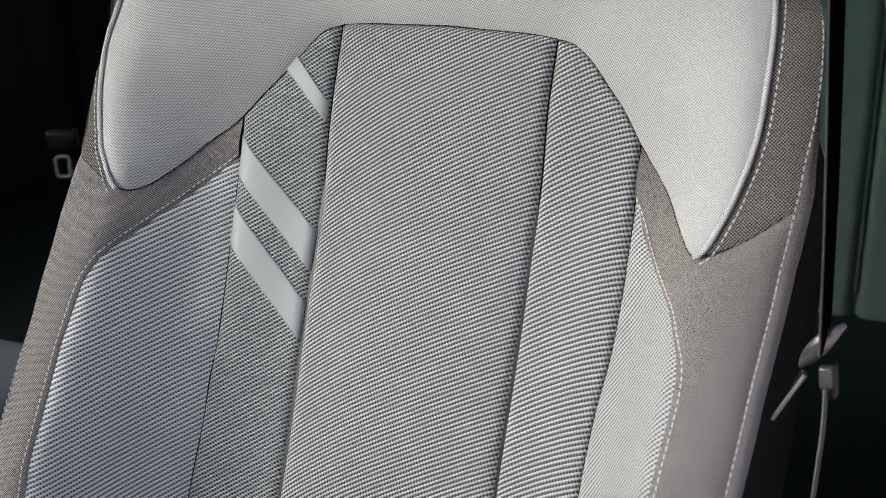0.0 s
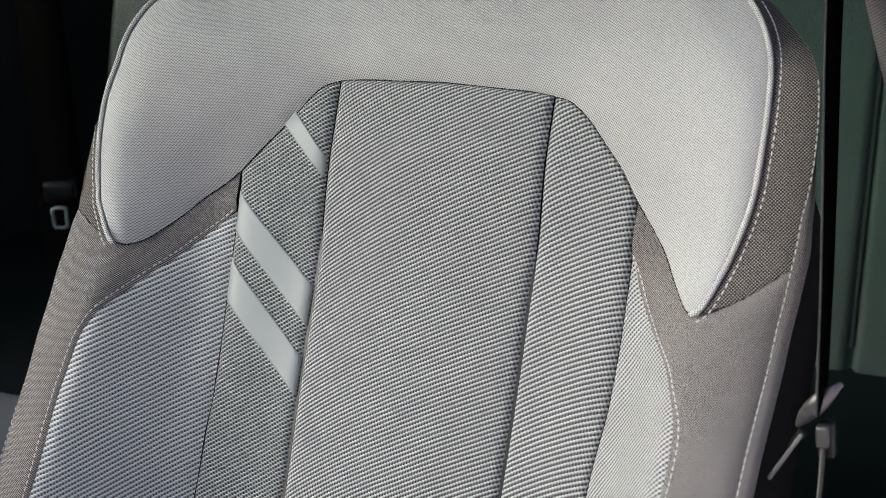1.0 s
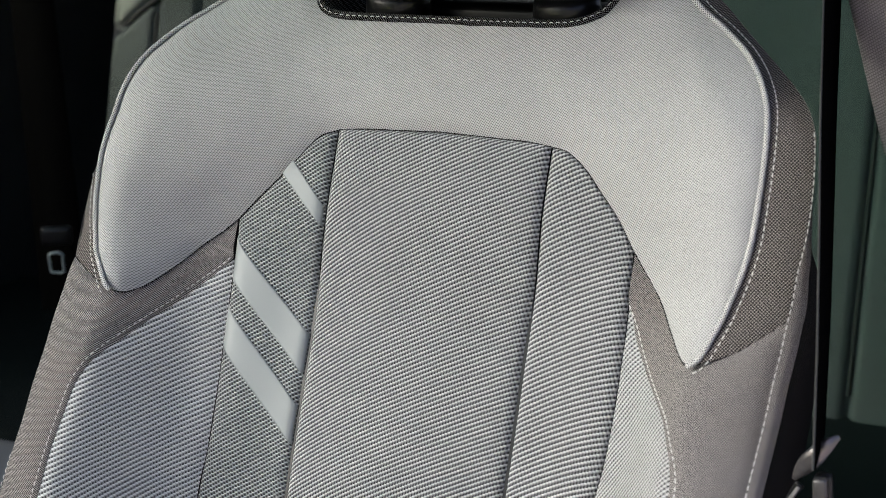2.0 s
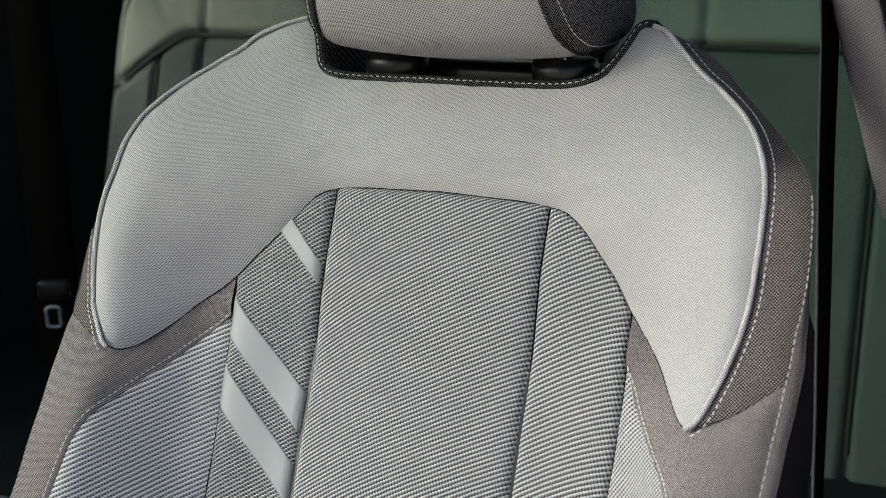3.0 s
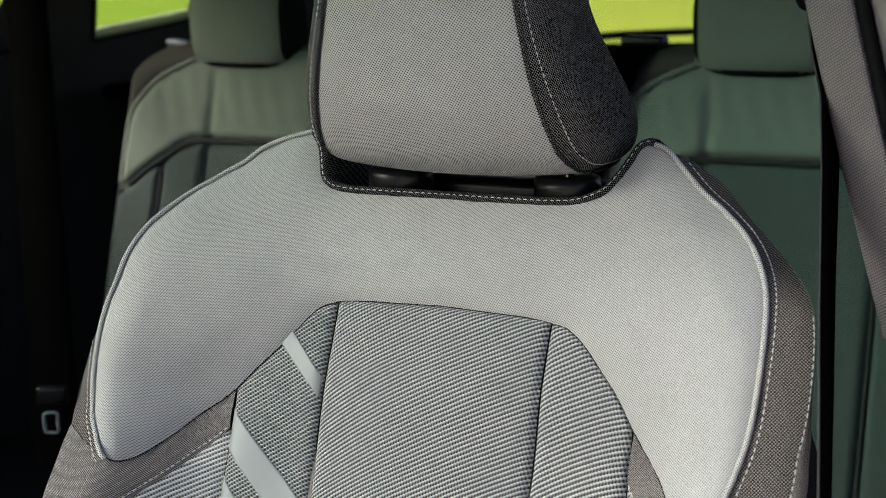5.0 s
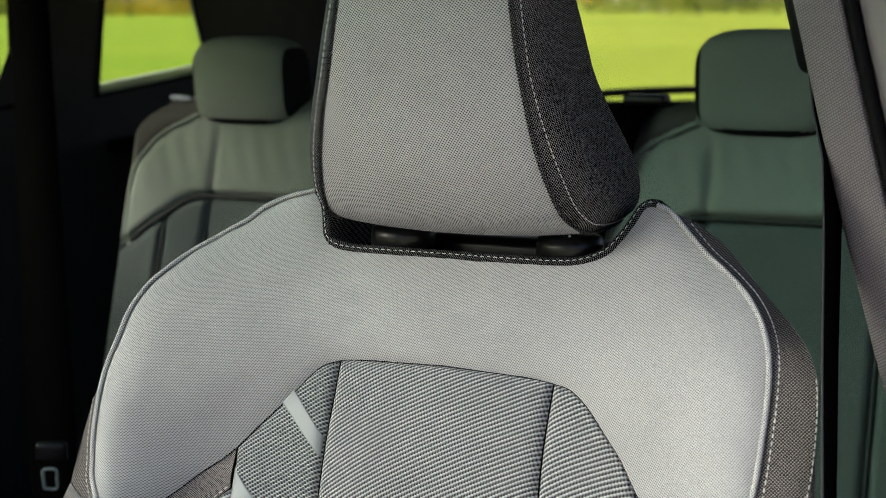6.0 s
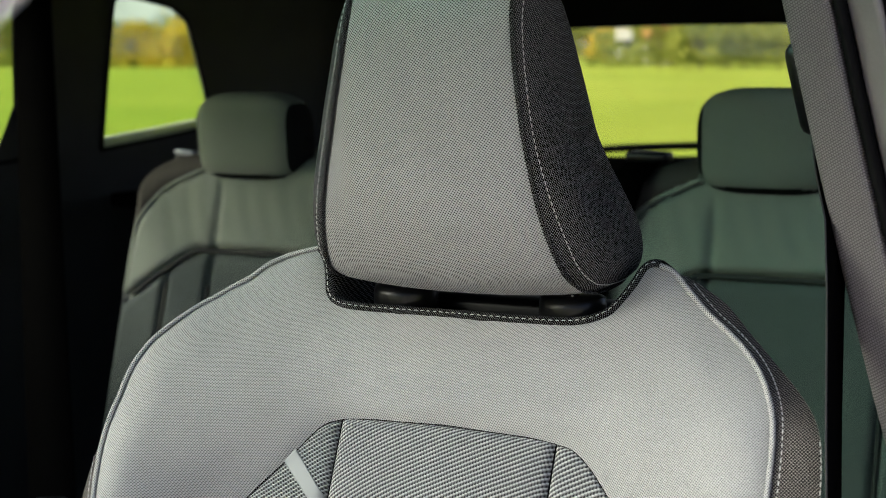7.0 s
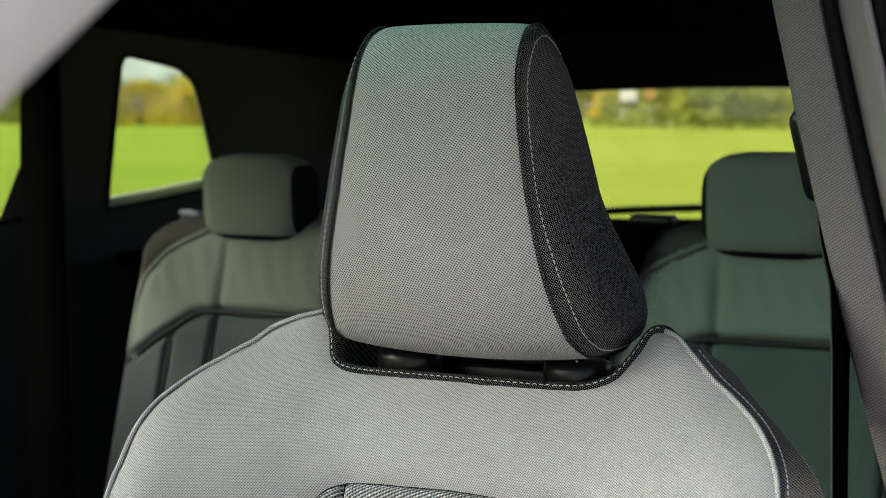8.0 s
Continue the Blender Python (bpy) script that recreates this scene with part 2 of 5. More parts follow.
ARM_VINYL = plain("armrest_vinyl", (0.16, 0.17, 0.19), 0.5, 0, 700, 0.0003, 0.2)


def glass_material(name, tint):
    m, nodes, links, shader = material(name)
    nodes.remove(shader)
    clear, shine, mix = (nodes.new(k) for k in ("ShaderNodeBsdfTransparent", "ShaderNodeBsdfGlossy", "ShaderNodeMixShader"))
    clear.inputs[0].default_value = (*tint, 1)
    shine.inputs["Roughness"].default_value = 0.02
    mix.inputs[0].default_value = 0.035
    links.new(clear.outputs[0], mix.inputs[1])
    links.new(shine.outputs[0], mix.inputs[2])
    links.new(mix.outputs[0], nodes["Material Output"].inputs[0])
    return m


GLASS = glass_material("tinted_glass", (0.94, 0.97, 0.93))
QUARTER_GLASS = glass_material("tinted_quarter_glass", (0.80, 0.91, 0.76))
SCREEN_GLASS = glass_material("green_tinted_glass", (0.88, 0.96, 0.93))
ROOF_TINT = glass_material("dark_green_glass", (0.45, 0.66, 0.59))


# ---- mesh helpers ----
def part(name, verts, faces, mat, parent=None, label="", uvs=None, smooth=True, kind=""):
    me = bpy.data.meshes.new(name)
    me.from_pydata([tuple(v) for v in verts], [], faces)
    if uvs is not None:
        lay = me.uv_layers.new(name="UVMap")
        idx = np.empty(len(me.loops), dtype=np.int32)
        me.loops.foreach_get("vertex_index", idx)
        lay.data.foreach_set("uv", np.asarray(uvs, dtype=np.float32)[idx].ravel())
    me.materials.append(mat)
    if smooth:
        me.polygons.foreach_set("use_smooth", [True] * len(me.polygons))
    me.update()
    ob = new(name, me)
    ob.parent = parent
    return tagged(ob, label=label, kind=kind)


def grid_faces(nu, nv, wrap=False, flip=False):
    out = []
    for i in range(nu if wrap else nu - 1):
        for j in range(nv - 1):
            a, b = i * nv + j, ((i + 1) % nu) * nv + j
            f = (a, b, b + 1, a + 1)
            out.append(f[::-1] if flip else f)
    return out


def bent(points, count):
    """count points spaced evenly along a smooth curve through the given ones."""
    p = np.array(points, float)
    q = np.vstack([2 * p[0] - p[1], p, 2 * p[-1] - p[-2]])
    out = []
    for k in range(len(p) - 1):
        a, b, c, d = q[k : k + 4]
        for t in np.linspace(0, 1, 24, endpoint=k == len(p) - 2):
            out.append(0.5 * (2 * b + (c - a) * t + (2 * a - 5 * b + 4 * c - d) * t * t + (3 * b - a - 3 * c + d) * t**3))
    out = np.array(out)
    run = np.r_[0, np.cumsum(np.linalg.norm(np.diff(out, axis=0), axis=1))]
    at = np.linspace(0, run[-1], count)
    return np.stack([np.interp(at, run, out[:, k]) for k in range(out.shape[1])], 1)


def joined(pieces):
    return np.vstack([p if n == 0 else p[1:] for n, p in enumerate(pieces)])


def ease(t):
    t = np.clip(t, 0, 1)
    return t * t * (3 - 2 * t)


def tube_mesh(path, radius, around=10, squash=1.0):
    """Vertices, faces and a lengthwise map of a tube along 3D points."""
    p = np.array(path, float)
    tan = np.gradient(p, axis=0)
    tan /= np.linalg.norm(tan, axis=1)[:, None]
    up = np.array([0.0, -0.9, 0.43])
    side = np.cross(tan, up)
    side /= np.linalg.norm(side, axis=1)[:, None]
    nor = np.cross(side, tan)
    run = np.r_[0, np.cumsum(np.linalg.norm(np.diff(p, axis=0), axis=1))]
    verts, uvs = [], []
    for i in range(len(p)):
        for k in range(around + 1):
            a = 2 * math.pi * k / around
            verts.append(p[i] + radius * (math.cos(a) * side[i] + squash * math.sin(a) * nor[i]))
            uvs.append((run[i], radius * a))
    return verts, grid_faces(len(p), around + 1), uvs


def tapered(path, radii, around=14, squash=1.0):
    """A closed rod along 3D points whose thickness follows radii."""
    p = bent(path, 28)
    rad = np.interp(np.linspace(0, 1, 28), np.linspace(0, 1, len(radii)), radii)
    tan = np.gradient(p, axis=0)
    tan /= np.linalg.norm(tan, axis=1)[:, None]
    side = np.cross(tan, np.array([0.0, 1.0, 0.05]))
    side /= np.linalg.norm(side, axis=1)[:, None]
    nor = np.cross(side, tan)
    turn = np.linspace(0, 2 * math.pi, around, endpoint=False)
    verts = [p[i] + rad[i] * (math.cos(a) * side[i] + squash * math.sin(a) * nor[i]) for i in range(28) for a in turn]
    faces = [(i * around + k, i * around + (k + 1) % around, (i + 1) * around + (k + 1) % around, (i + 1) * around + k) for i in range(27) for k in range(around)]
    return verts, faces + [tuple(range(around))[::-1], tuple(27 * around + k for k in range(around))]


def box_mesh(cx, cy, cz, sx, sy, sz, bevel=0.01, m=None):
    bm = bmesh.new()
    bmesh.ops.create_cube(bm, size=1, matrix=Matrix.Translation((cx, cy, cz)) @ Matrix.Diagonal((sx, sy, sz, 1)))
    if bevel:
        bmesh.ops.bevel(bm, geom=list(bm.edges), offset=bevel, segments=3, affect="EDGES", profile=0.5)
    if m is not None:
        bm.transform(m)
    verts, faces = [v.co.copy() for v in bm.verts], []
    bm.verts.index_update()
    faces = [[v.index for v in f.verts] for f in bm.faces]
    bm.free()
    return verts, faces


def flat_uv(verts, a=0, b=2):
    return [(v[a], v[b]) for v in verts]


def slab(outer, holes, lay, thick):
    """A sheet with openings cut through it. outer, holes: 2D outlines; lay(u, v, w) gives the place at depth w."""
    from mathutils.geometry import tessellate_polygon
    loops = [[Vector((u, v, 0)) for u, v in ring] for ring in (outer, *holes)]
    tris = tessellate_polygon(loops)
    flat = [p for ring in loops for p in ring]
    n = len(flat)
    verts = [lay(p.x, p.y, 0) for p in flat] + [lay(p.x, p.y, thick) for p in flat]
    faces = [tuple(t) for t in tris] + [tuple(i + n for i in reversed(t)) for t in tris]
    start = 0
    for ring in loops:
        for k in range(len(ring)):
            a, b = start + k, start + (k + 1) % len(ring)
            faces.append((a, b, b + n, a + n))
        start += len(ring)
    return verts, faces


# ---- the front seat: a leaning frame with s across, h up the back, n out of it ----
LEAN_BACK = radians(25)
ORIGIN = np.array([0, 0.02, 0.80])
AX_S, AX_H, AX_N = np.array([1, 0, 0.0]), np.array([0, math.sin(LEAN_BACK), math.cos(LEAN_BACK)]), np.array([0, -math.cos(LEAN_BACK), math.sin(LEAN_BACK)])


def seat_place(s, h, n):
    s, h, n = (np.asarray(v, float)[..., None] for v in (s, h, n))
    return ORIGIN + s * AX_S + h * AX_H + n * AX_N


def seat_front(s, h):
    """How far the upholstery stands out: a flat middle between side bolsters that swell downwards."""
    s, h = np.asarray(s, float), np.asarray(h, float)
    swell = 0.045 * ease((0.105 - h) / 0.11) + 0.25 * np.clip(-0.1 - h, 0, 0.22)
    r = np.abs(s) / (0.205 + 0.014 * ease((h + 0.15) / 0.08))
    onset = 0.66 - 0.36 * ease((h + 0.09) / 0.10) - 0.06 * ease((-0.17 - h) / 0.08)
    t = np.clip((r - onset) / (1 - onset), 0, 1)
    flank = np.where(t < 0.4, t * t / 0.8, np.where(t < 0.8, t - 0.2, 0.7 - (1 - t) ** 2 / 0.4)) / 0.7
    shape = np.where(r < 1, flank, 1 - (np.minimum(np.maximum(r, 1) - 1, 0.4) / 0.50) ** 2)
    hollow = 0.009 * ease((-0.04 - h) / 0.09) * (1 - ease((np.abs(s) - 0.085) / 0.05))
    return 0.016 - hollow + swell * shape


LOW = -0.53
TOP_EDGE = [(0.076, -0.004), (0.055, -0.002), (0.028, -0.001), (0.0, 0.0)]
SEAM_IN = [(0.077, -0.004), (0.0768, -0.045), (0.0776, -0.09), (0.0765, -0.134), (0.0767, -0.18), (0.0765, -0.226), (0.0757, -0.29), (0.077, -0.40), (0.078, LOW)]
# the seams of the side nearer the open door
WING_NEAR = [(0.076, -0.004), (0.0891, -0.0071), (0.1023, -0.0171), (0.1157, -0.032), (0.1285, -0.0465), (0.1402, -0.0645), (0.1474, -0.0742), (0.1550, -0.0835), (0.1642, -0.0957), (0.1736, -0.1096), (0.1828, -0.1216), (0.1901, -0.130), (0.197, -0.1333)]
PIPING_NEAR = [(0.129, 0.1165), (0.138, 0.1127), (0.1490, 0.1018), (0.1640, 0.0870), (0.1784, 0.0757), (0.1897, 0.0656), (0.1983, 0.0568), (0.2078, 0.0441), (0.2152, 0.0306), (0.22, 0.0177), (0.2226, 0.0037), (0.2234, -0.0128), (0.2233, -0.0324), (0.2224, -0.0584), (0.2195, -0.077), (0.2145, -0.0955), (0.2105, -0.109), (0.2035, -0.1276), (0.197, -0.1333)]
NOTCH_NEAR = [(0.0, 0.0735), (0.035, 0.0735), (0.065, 0.074), (0.0833, 0.076), (0.0977, 0.082), (0.1042, 0.0883), (0.1103, 0.0976), (0.1147, 0.1057), (0.119, 0.114), (0.124, 0.1172), (0.129, 0.1165)]
OUTER_NEAR = [(0.129, 0.1205), (0.137, 0.1172), (0.1448, 0.1143), (0.158, 0.107), (0.171, 0.098), (0.188, 0.081), (0.2105, 0.058), (0.2265, 0.0415), (0.240, 0.0245), (0.248, 0.0079), (0.2503, -0.005), (0.2517, -0.024), (0.252, -0.0437), (0.251, -0.06), (0.2494, -0.0732), (0.2487, -0.089), (0.2475, -0.1)]
OUTER_LOW_NEAR = [(0.2475, -0.1), (0.2462, -0.1212), (0.2450, -0.1341), (0.2440, -0.1568), (0.2428, -0.1761), (0.2410, -0.2047), (0.2400, -0.23), (0.238, -0.27), (0.236, -0.33), (0.233, -0.43), (0.231, LOW)]
TIP_SEAM_NEAR = [(0.197, -0.1333), (0.2058, -0.1304), (0.221, -0.1232), (0.2344, -0.112), (0.2475, -0.1)]
SEAM_OUT_NEAR = [(0.1402, -0.063), (0.1415, -0.092), (0.1426, -0.1231), (0.1425, -0.1577), (0.1411, -0.1924), (0.1368, -0.2311), (0.135, -0.252), (0.133, -0.29), (0.133, -0.33), (0.134, -0.43), (0.135, LOW)]
KNIT_EDGE_NEAR = [(0.1431, -0.0981), (0.1511, -0.112), (0.1582, -0.1255), (0.1677, -0.139), (0.1755, -0.1488), (0.1889, -0.1646), (0.1973, -0.1799), (0.2027, -0.1918), (0.205, -0.205), (0.2051, -0.2194), (0.2045, -0.2317), (0.203, -0.26), (0.201, -0.30), (0.199, -0.36), (0.197, -0.43), (0.195, LOW)]
# the seams of the side nearer the middle of the car
WING_FAR = [(0.076, -0.004), (0.0867, -0.008), (0.0951, -0.0154), (0.1123, -0.0366), (0.127, -0.053), (0.143, -0.072), (0.1477, -0.0769), (0.1635, -0.0933), (0.1744, -0.111), (0.1839, -0.1266), (0.1923, -0.1341), (0.1985, -0.1344)]
PIPING_FAR = [(0.1204, 0.1143), (0.14, 0.1085), (0.1578, 0.0999), (0.1687, 0.0893), (0.1795, 0.0809), (0.189, 0.0716), (0.1979, 0.0625), (0.2054, 0.0518), (0.2118, 0.0398), (0.2166, 0.0283), (0.2205, 0.011), (0.2243, -0.0119), (0.228, -0.0281), (0.2296, -0.0461), (0.2285, -0.0659), (0.2255, -0.0854), (0.22, -0.105), (0.2104, -0.1196), (0.2027, -0.1304), (0.1985, -0.1344)]
NOTCH_FAR = [(0.0, 0.0735), (0.0204, 0.0735), (0.0542, 0.0733), (0.0845, 0.0735), (0.0981, 0.076), (0.105, 0.0822), (0.109, 0.0944), (0.113, 0.105), (0.1204, 0.1143)]
OUTER_FAR = [(0.1204, 0.118), (0.142, 0.113), (0.161, 0.104), (0.173, 0.094), (0.185, 0.085), (0.203, 0.066), (0.217, 0.044), (0.226, 0.018), (0.231, -0.012), (0.2335, -0.035), (0.235, -0.055), (0.2362, -0.075), (0.2372, -0.092), (0.2372, -0.105), (0.235, -0.115)]
OUTER_LOW_FAR = [(0.235, -0.115), (0.2375, -0.128), (0.2380, -0.147), (0.2380, -0.165), (0.2368, -0.20), (0.2345, -0.25), (0.231, -0.33), (0.227, -0.43), (0.224, LOW)]
TIP_SEAM_FAR = [(0.1985, -0.1344), (0.2035, -0.1318), (0.212, -0.1284), (0.222, -0.123), (0.235, -0.115)]
SEAM_OUT_FAR = [(0.143, -0.070), (0.141, -0.10), (0.140, -0.125), (0.1391, -0.15), (0.1376, -0.1866), (0.1360, -0.2252), (0.1363, -0.25), (0.1365, -0.29), (0.1378, -0.33), (0.139, -0.43), (0.14, LOW)]
KNIT_EDGE_FAR = [(0.1412, -0.0985), (0.1582, -0.1171), (0.1687, -0.1337), (0.1766, -0.1457), (0.1841, -0.1575), (0.1925, -0.1713), (0.1984, -0.1821), (0.2012, -0.1903), (0.2037, -0.2002), (0.2045, -0.22), (0.2048, -0.2381), (0.204, -0.26), (0.202, -0.30), (0.20, -0.36), (0.198, -0.43), (0.196, LOW)]
WING, PIPING, NOTCH = {1: WING_NEAR, -1: WING_FAR}, {1: PIPING_NEAR, -1: PIPING_FAR}, {1: NOTCH_NEAR, -1: NOTCH_FAR}
OUTER, OUTER_LOW, TIP_SEAM = {1: OUTER_NEAR, -1: OUTER_FAR}, {1: OUTER_LOW_NEAR, -1: OUTER_LOW_FAR}, {1: TIP_SEAM_NEAR, -1: TIP_SEAM_FAR}
SEAM_OUT, KNIT_EDGE = {1: SEAM_OUT_NEAR, -1: SEAM_OUT_FAR}, {1: KNIT_EDGE_NEAR, -1: KNIT_EDGE_FAR}


def mirrored(points, side):
    return [(side * s, h) for s, h in points]


TRACED = {}


def along(curve, h):
    """s of a curve that runs downwards, at the height h."""
    key = id(curve)
    if key not in TRACED:
        TRACED[key] = bent(curve, 300)
    c = TRACED[key]
    return np.interp(-np.asarray(h), -c[:, 1], c[:, 0])


SLOPES = [(-0.09, 0.95), (-0.06, 0.72), (-0.03, 0.61), (0.0, 0.56), (0.05, 0.52), (0.074, 0.50), (0.08, 0.62), (0.10, 0.50), (0.14, 0.30)]


def knit_map(P):
    """Cloth coordinates in which the knit's rows sag from one seam to the other."""
    at = np.linspace(-0.2, 0.2, 801)
    rise = np.cumsum(np.interp(at, [p[0] for p in SLOPES], [p[1] for p in SLOPES])) * (at[1] - at[0])
    return np.stack([P[..., 0] * 1.05, P[..., 1] - np.interp(P[..., 0], at, rise)], -1).reshape(-1, 2)


seat = tagged(new("front_seat"), "light and dark grey cloth car seat with white stitching", "car seat")


def near_dist(P, line):
    """The distance of each 2D point to a polyline's points."""
    flat = P.reshape(-1, 2)
    out = np.empty(len(flat))
    for k in range(0, len(flat), 4000):
        out[k : k + 4000] = np.sqrt(((flat[k : k + 4000, None] - line[None]) ** 2).sum(-1)).min(1)
    return out.reshape(P.shape[:-1])


def upholstery(name, A, B, rows, mat, label="", dip=0.004, soft=0.005, lift=0.0, flip=False, edges=(1, 1), puff=0.0, arc=False, fall=0.0, fall_from=0.0, valley=0):
    """A cloth panel ruled between two seams of equal point count, sunk towards them."""
    t = np.linspace(0, 1, rows)
    t = 0.5 - 0.5 * np.cos(math.pi * t) * (0.35 + 0.65 * np.abs(np.cos(math.pi * t))) if rows > 8 else t
    t = (t - t[0]) / (t[-1] - t[0])
    P = A[:, None] * (1 - t[None, :, None]) + B[:, None] * t[None, :, None]
    dA, dB = near_dist(P, bent(A, 600)), near_dist(P, bent(B, 600))
    n = seat_front(P[..., 0], P[..., 1]) + lift
    n -= dip * (edges[0] * np.exp(-((dA / soft) ** 1.3)) + edges[1] * np.exp(-((dB / soft) ** 1.3)))
    s_at, h_at = P[..., 0], P[..., 1]
    n += 0.0005 * np.sin(s_at * 75 + 2 * np.sin(h_at * 40)) * np.sin(h_at * 62 + 1.5 * np.sin(s_at * 33)) + 0.0002 * np.sin(s_at * 190 + h_at * 140)
    for c, lean, size in ((0.012, 0.5, 0.0011), (-0.048, -0.4, 0.0009), (0.058, 0.3, 0.0007), (-0.015, -0.2, 0.0006)):
        n -= size * np.exp(-(((s_at - c - lean * (h_at - 0.073)) / 0.0035) ** 2)) * np.exp(-(((0.071 - h_at) / 0.014) ** 2))
    if valley:
        n -= 0.004 * np.exp(-((near_dist(P, bent(A[:valley], 300)) / 0.016) ** 2))
    n += puff * np.minimum(1, np.minimum(dA, dB) / 0.03) ** 0.7
    n -= fall * t[None, :] * ease((P[..., 1] - fall_from) / 0.05)
    place = seat_place(P[..., 0], P[..., 1], n)
    verts = place.reshape(-1, 3)
    if arc:
        step = np.linalg.norm(np.diff(place, axis=1), axis=2)
        run = np.concatenate([np.zeros((len(A), 1)), np.cumsum(step, axis=1)], 1)
        P = np.stack([np.sign(P[..., 0]) * (run + 0.14), P[..., 1]], -1)
    return part(name, verts, grid_faces(len(A), rows, flip=flip), mat, seat, label, P.reshape(-1, 2))


def surface_path(curve, count, out=0.0, side=1):
    c = bent(mirrored(curve, side), count)
    return seat_place(c[:, 0], c[:, 1], seat_front(c[:, 0], c[:, 1]) + out), c


def stitches(name, path, pitch, length, width, parent, label, normal=AX_N, slant=0.0):
    """A row of single threads along a 3D path, each a small rounded bar."""
    path = np.array(path, float)
    run = np.r_[0, np.cumsum(np.linalg.norm(np.diff(path, axis=0), axis=1))]
    verts, faces, rng = [], [], random.Random(len(path))
    for k in range(int(run[-1] / pitch)):
        mid = (k + 0.5) * pitch
        half = length / 2 * rng.uniform(0.9, 1.06)
        at = lambda d: np.array([np.interp(d, run, path[:, i]) for i in range(3)])
        a, b = at(mid - half), at(mid + half)
        ahead = b - a
        size = np.linalg.norm(ahead)
        if size < 1e-6:
            continue
        ahead /= size
        nrm = np.array(normal if not callable(normal) else normal(mid / run[-1]), float)
        side = np.cross(ahead, nrm)
        side /= np.linalg.norm(side)
        nrm = np.cross(side, ahead)
        side = side + slant * ahead * 0.3
        base = len(verts)
        for d, w, lift in ((0, 0.35, -0.3), (0.2, 1, 0.35), (0.5, 1.05, 0.55), (0.8, 1, 0.35), (1, 0.35, -0.3)):
            c = a + ahead * size * d + nrm * width * lift
            for q in ((-0.5, 0), (0, 0.5), (0.5, 0), (0, -0.5)):
                verts.append(c + width * w * (q[0] * side + q[1] * nrm))
        for s in range(4):
            for q in range(4):
                i, j = base + 4 * s + q, base + 4 * s + (q + 1) % 4
                faces.append((i, j, j + 4, i + 4))
        faces += [tuple(base + q for q in (3, 2, 1, 0)), tuple(base + 16 + q for q in (0, 1, 2, 3))]
    return part(name, verts, faces, THREAD, parent, label, kind="stuff")


def build_seat():
    # middle panel and its two flanks
    cols = 61
    top = joined([bent(mirrored(TOP_EDGE, -1), 31), bent(TOP_EDGE[::-1], 31)])
    down = np.linspace(0, 1, 150) ** 1.1
    A = np.array([[(s, h) for h in (h0 + (LOW - h0) * down)] for s, h0 in top])
    frac = 0.5 - 0.5 * np.cos(math.pi * (np.arange(61) / 60))
    top[:, 0] = -0.0745 + 0.149 * frac
    top[:, 1] = np.interp(np.abs(top[:, 0]), [p[0] for p in TOP_EDGE[::-1]], [p[1] for p in TOP_EDGE[::-1]])
    for i in range(len(top)):
        w = along(SEAM_IN, A[i, :, 1]) - 0.0005
        A[i, :, 0] = -w + 2 * w * frac[i]
    for name, which in (("centre_panel", 0),):
        edge = np.minimum(np.minimum(np.abs(A[..., 0] + along(SEAM_IN, A[..., 1])), np.abs(A[..., 0] - along(SEAM_IN, A[..., 1]))), A[:, :1, 1] - A[..., 1] + 0 * A[..., 0])
        n = seat_front(A[..., 0], A[..., 1]) - 0.007 * np.exp(-((edge / 0.0028) ** 1.1)) + 0.002 + 0.003 * np.minimum(1, edge / 0.05)
        part(name, seat_place(A[..., 0], A[..., 1], n).reshape(-1, 3), grid_faces(len(top), 150, flip=True), KNIT, seat, "grey diagonal coarse-knit cloth", knit_map(A))
    for side, mat in ((-1, KNIT_DARK), (1, KNIT_FLANK)):
        fine_top, corner = bent(WING[side][:6], 200), WING[side][5]
        spread = 0.5 - 0.5 * np.cos(math.pi * np.linspace(0, 1, 34))
        across = 0.0762 + (corner[0] - 0.0765) * spread
        edge_top = np.stack([across, np.interp(across, fine_top[:, 0], fine_top[:, 1])], 1)
        B = np.array([[(s, h) for h in (h0 + (LOW - h0) * down)] for s, h0 in edge_top])
        f = (edge_top[:, 0] - edge_top[0, 0]) / (edge_top[-1, 0] - edge_top[0, 0])
        for i in range(len(edge_top)):
            a, b = along(SEAM_IN, B[i, :, 1]) + 0.0005, along(SEAM_OUT[side], np.minimum(B[i, :, 1], corner[1])) - 0.0005
            B[i, :, 0] = a + (b - a) * f[i]
        lo, hi = along(SEAM_IN, B[..., 1]), along(SEAM_OUT[side], np.minimum(B[..., 1], corner[1]))
        edge = np.minimum(np.minimum(np.abs(B[..., 0] - lo), np.abs(hi - B[..., 0])), B[:, :1, 1] - B[..., 1] + 0 * B[..., 0])
        n = seat_front(B[..., 0], B[..., 1]) - 0.006 * np.exp(-((edge / 0.0028) ** 1.1)) + 0.001
        part("flank_panel", seat_place(side * B[..., 0], B[..., 1], n).reshape(-1, 3), grid_faces(len(edge_top), 150, flip=side > 0), mat, seat, "dark-flecked coarse-knit cloth" if side < 0 else "grey coarse-knit cloth", knit_map(B) if side > 0 else (B * (side, 1)).reshape(-1, 2))
    # shoulder yoke: a horseshoe from wing tip over the top to the other tip
    lower, upper = {}, {}
    for side in (-1, 1):
        lower[side] = joined([bent(WING[side][5:][::-1], 50), bent(WING[side][:6][::-1], 40), bent(TOP_EDGE, 25)])
        wall = len(NOTCH[side]) - 5
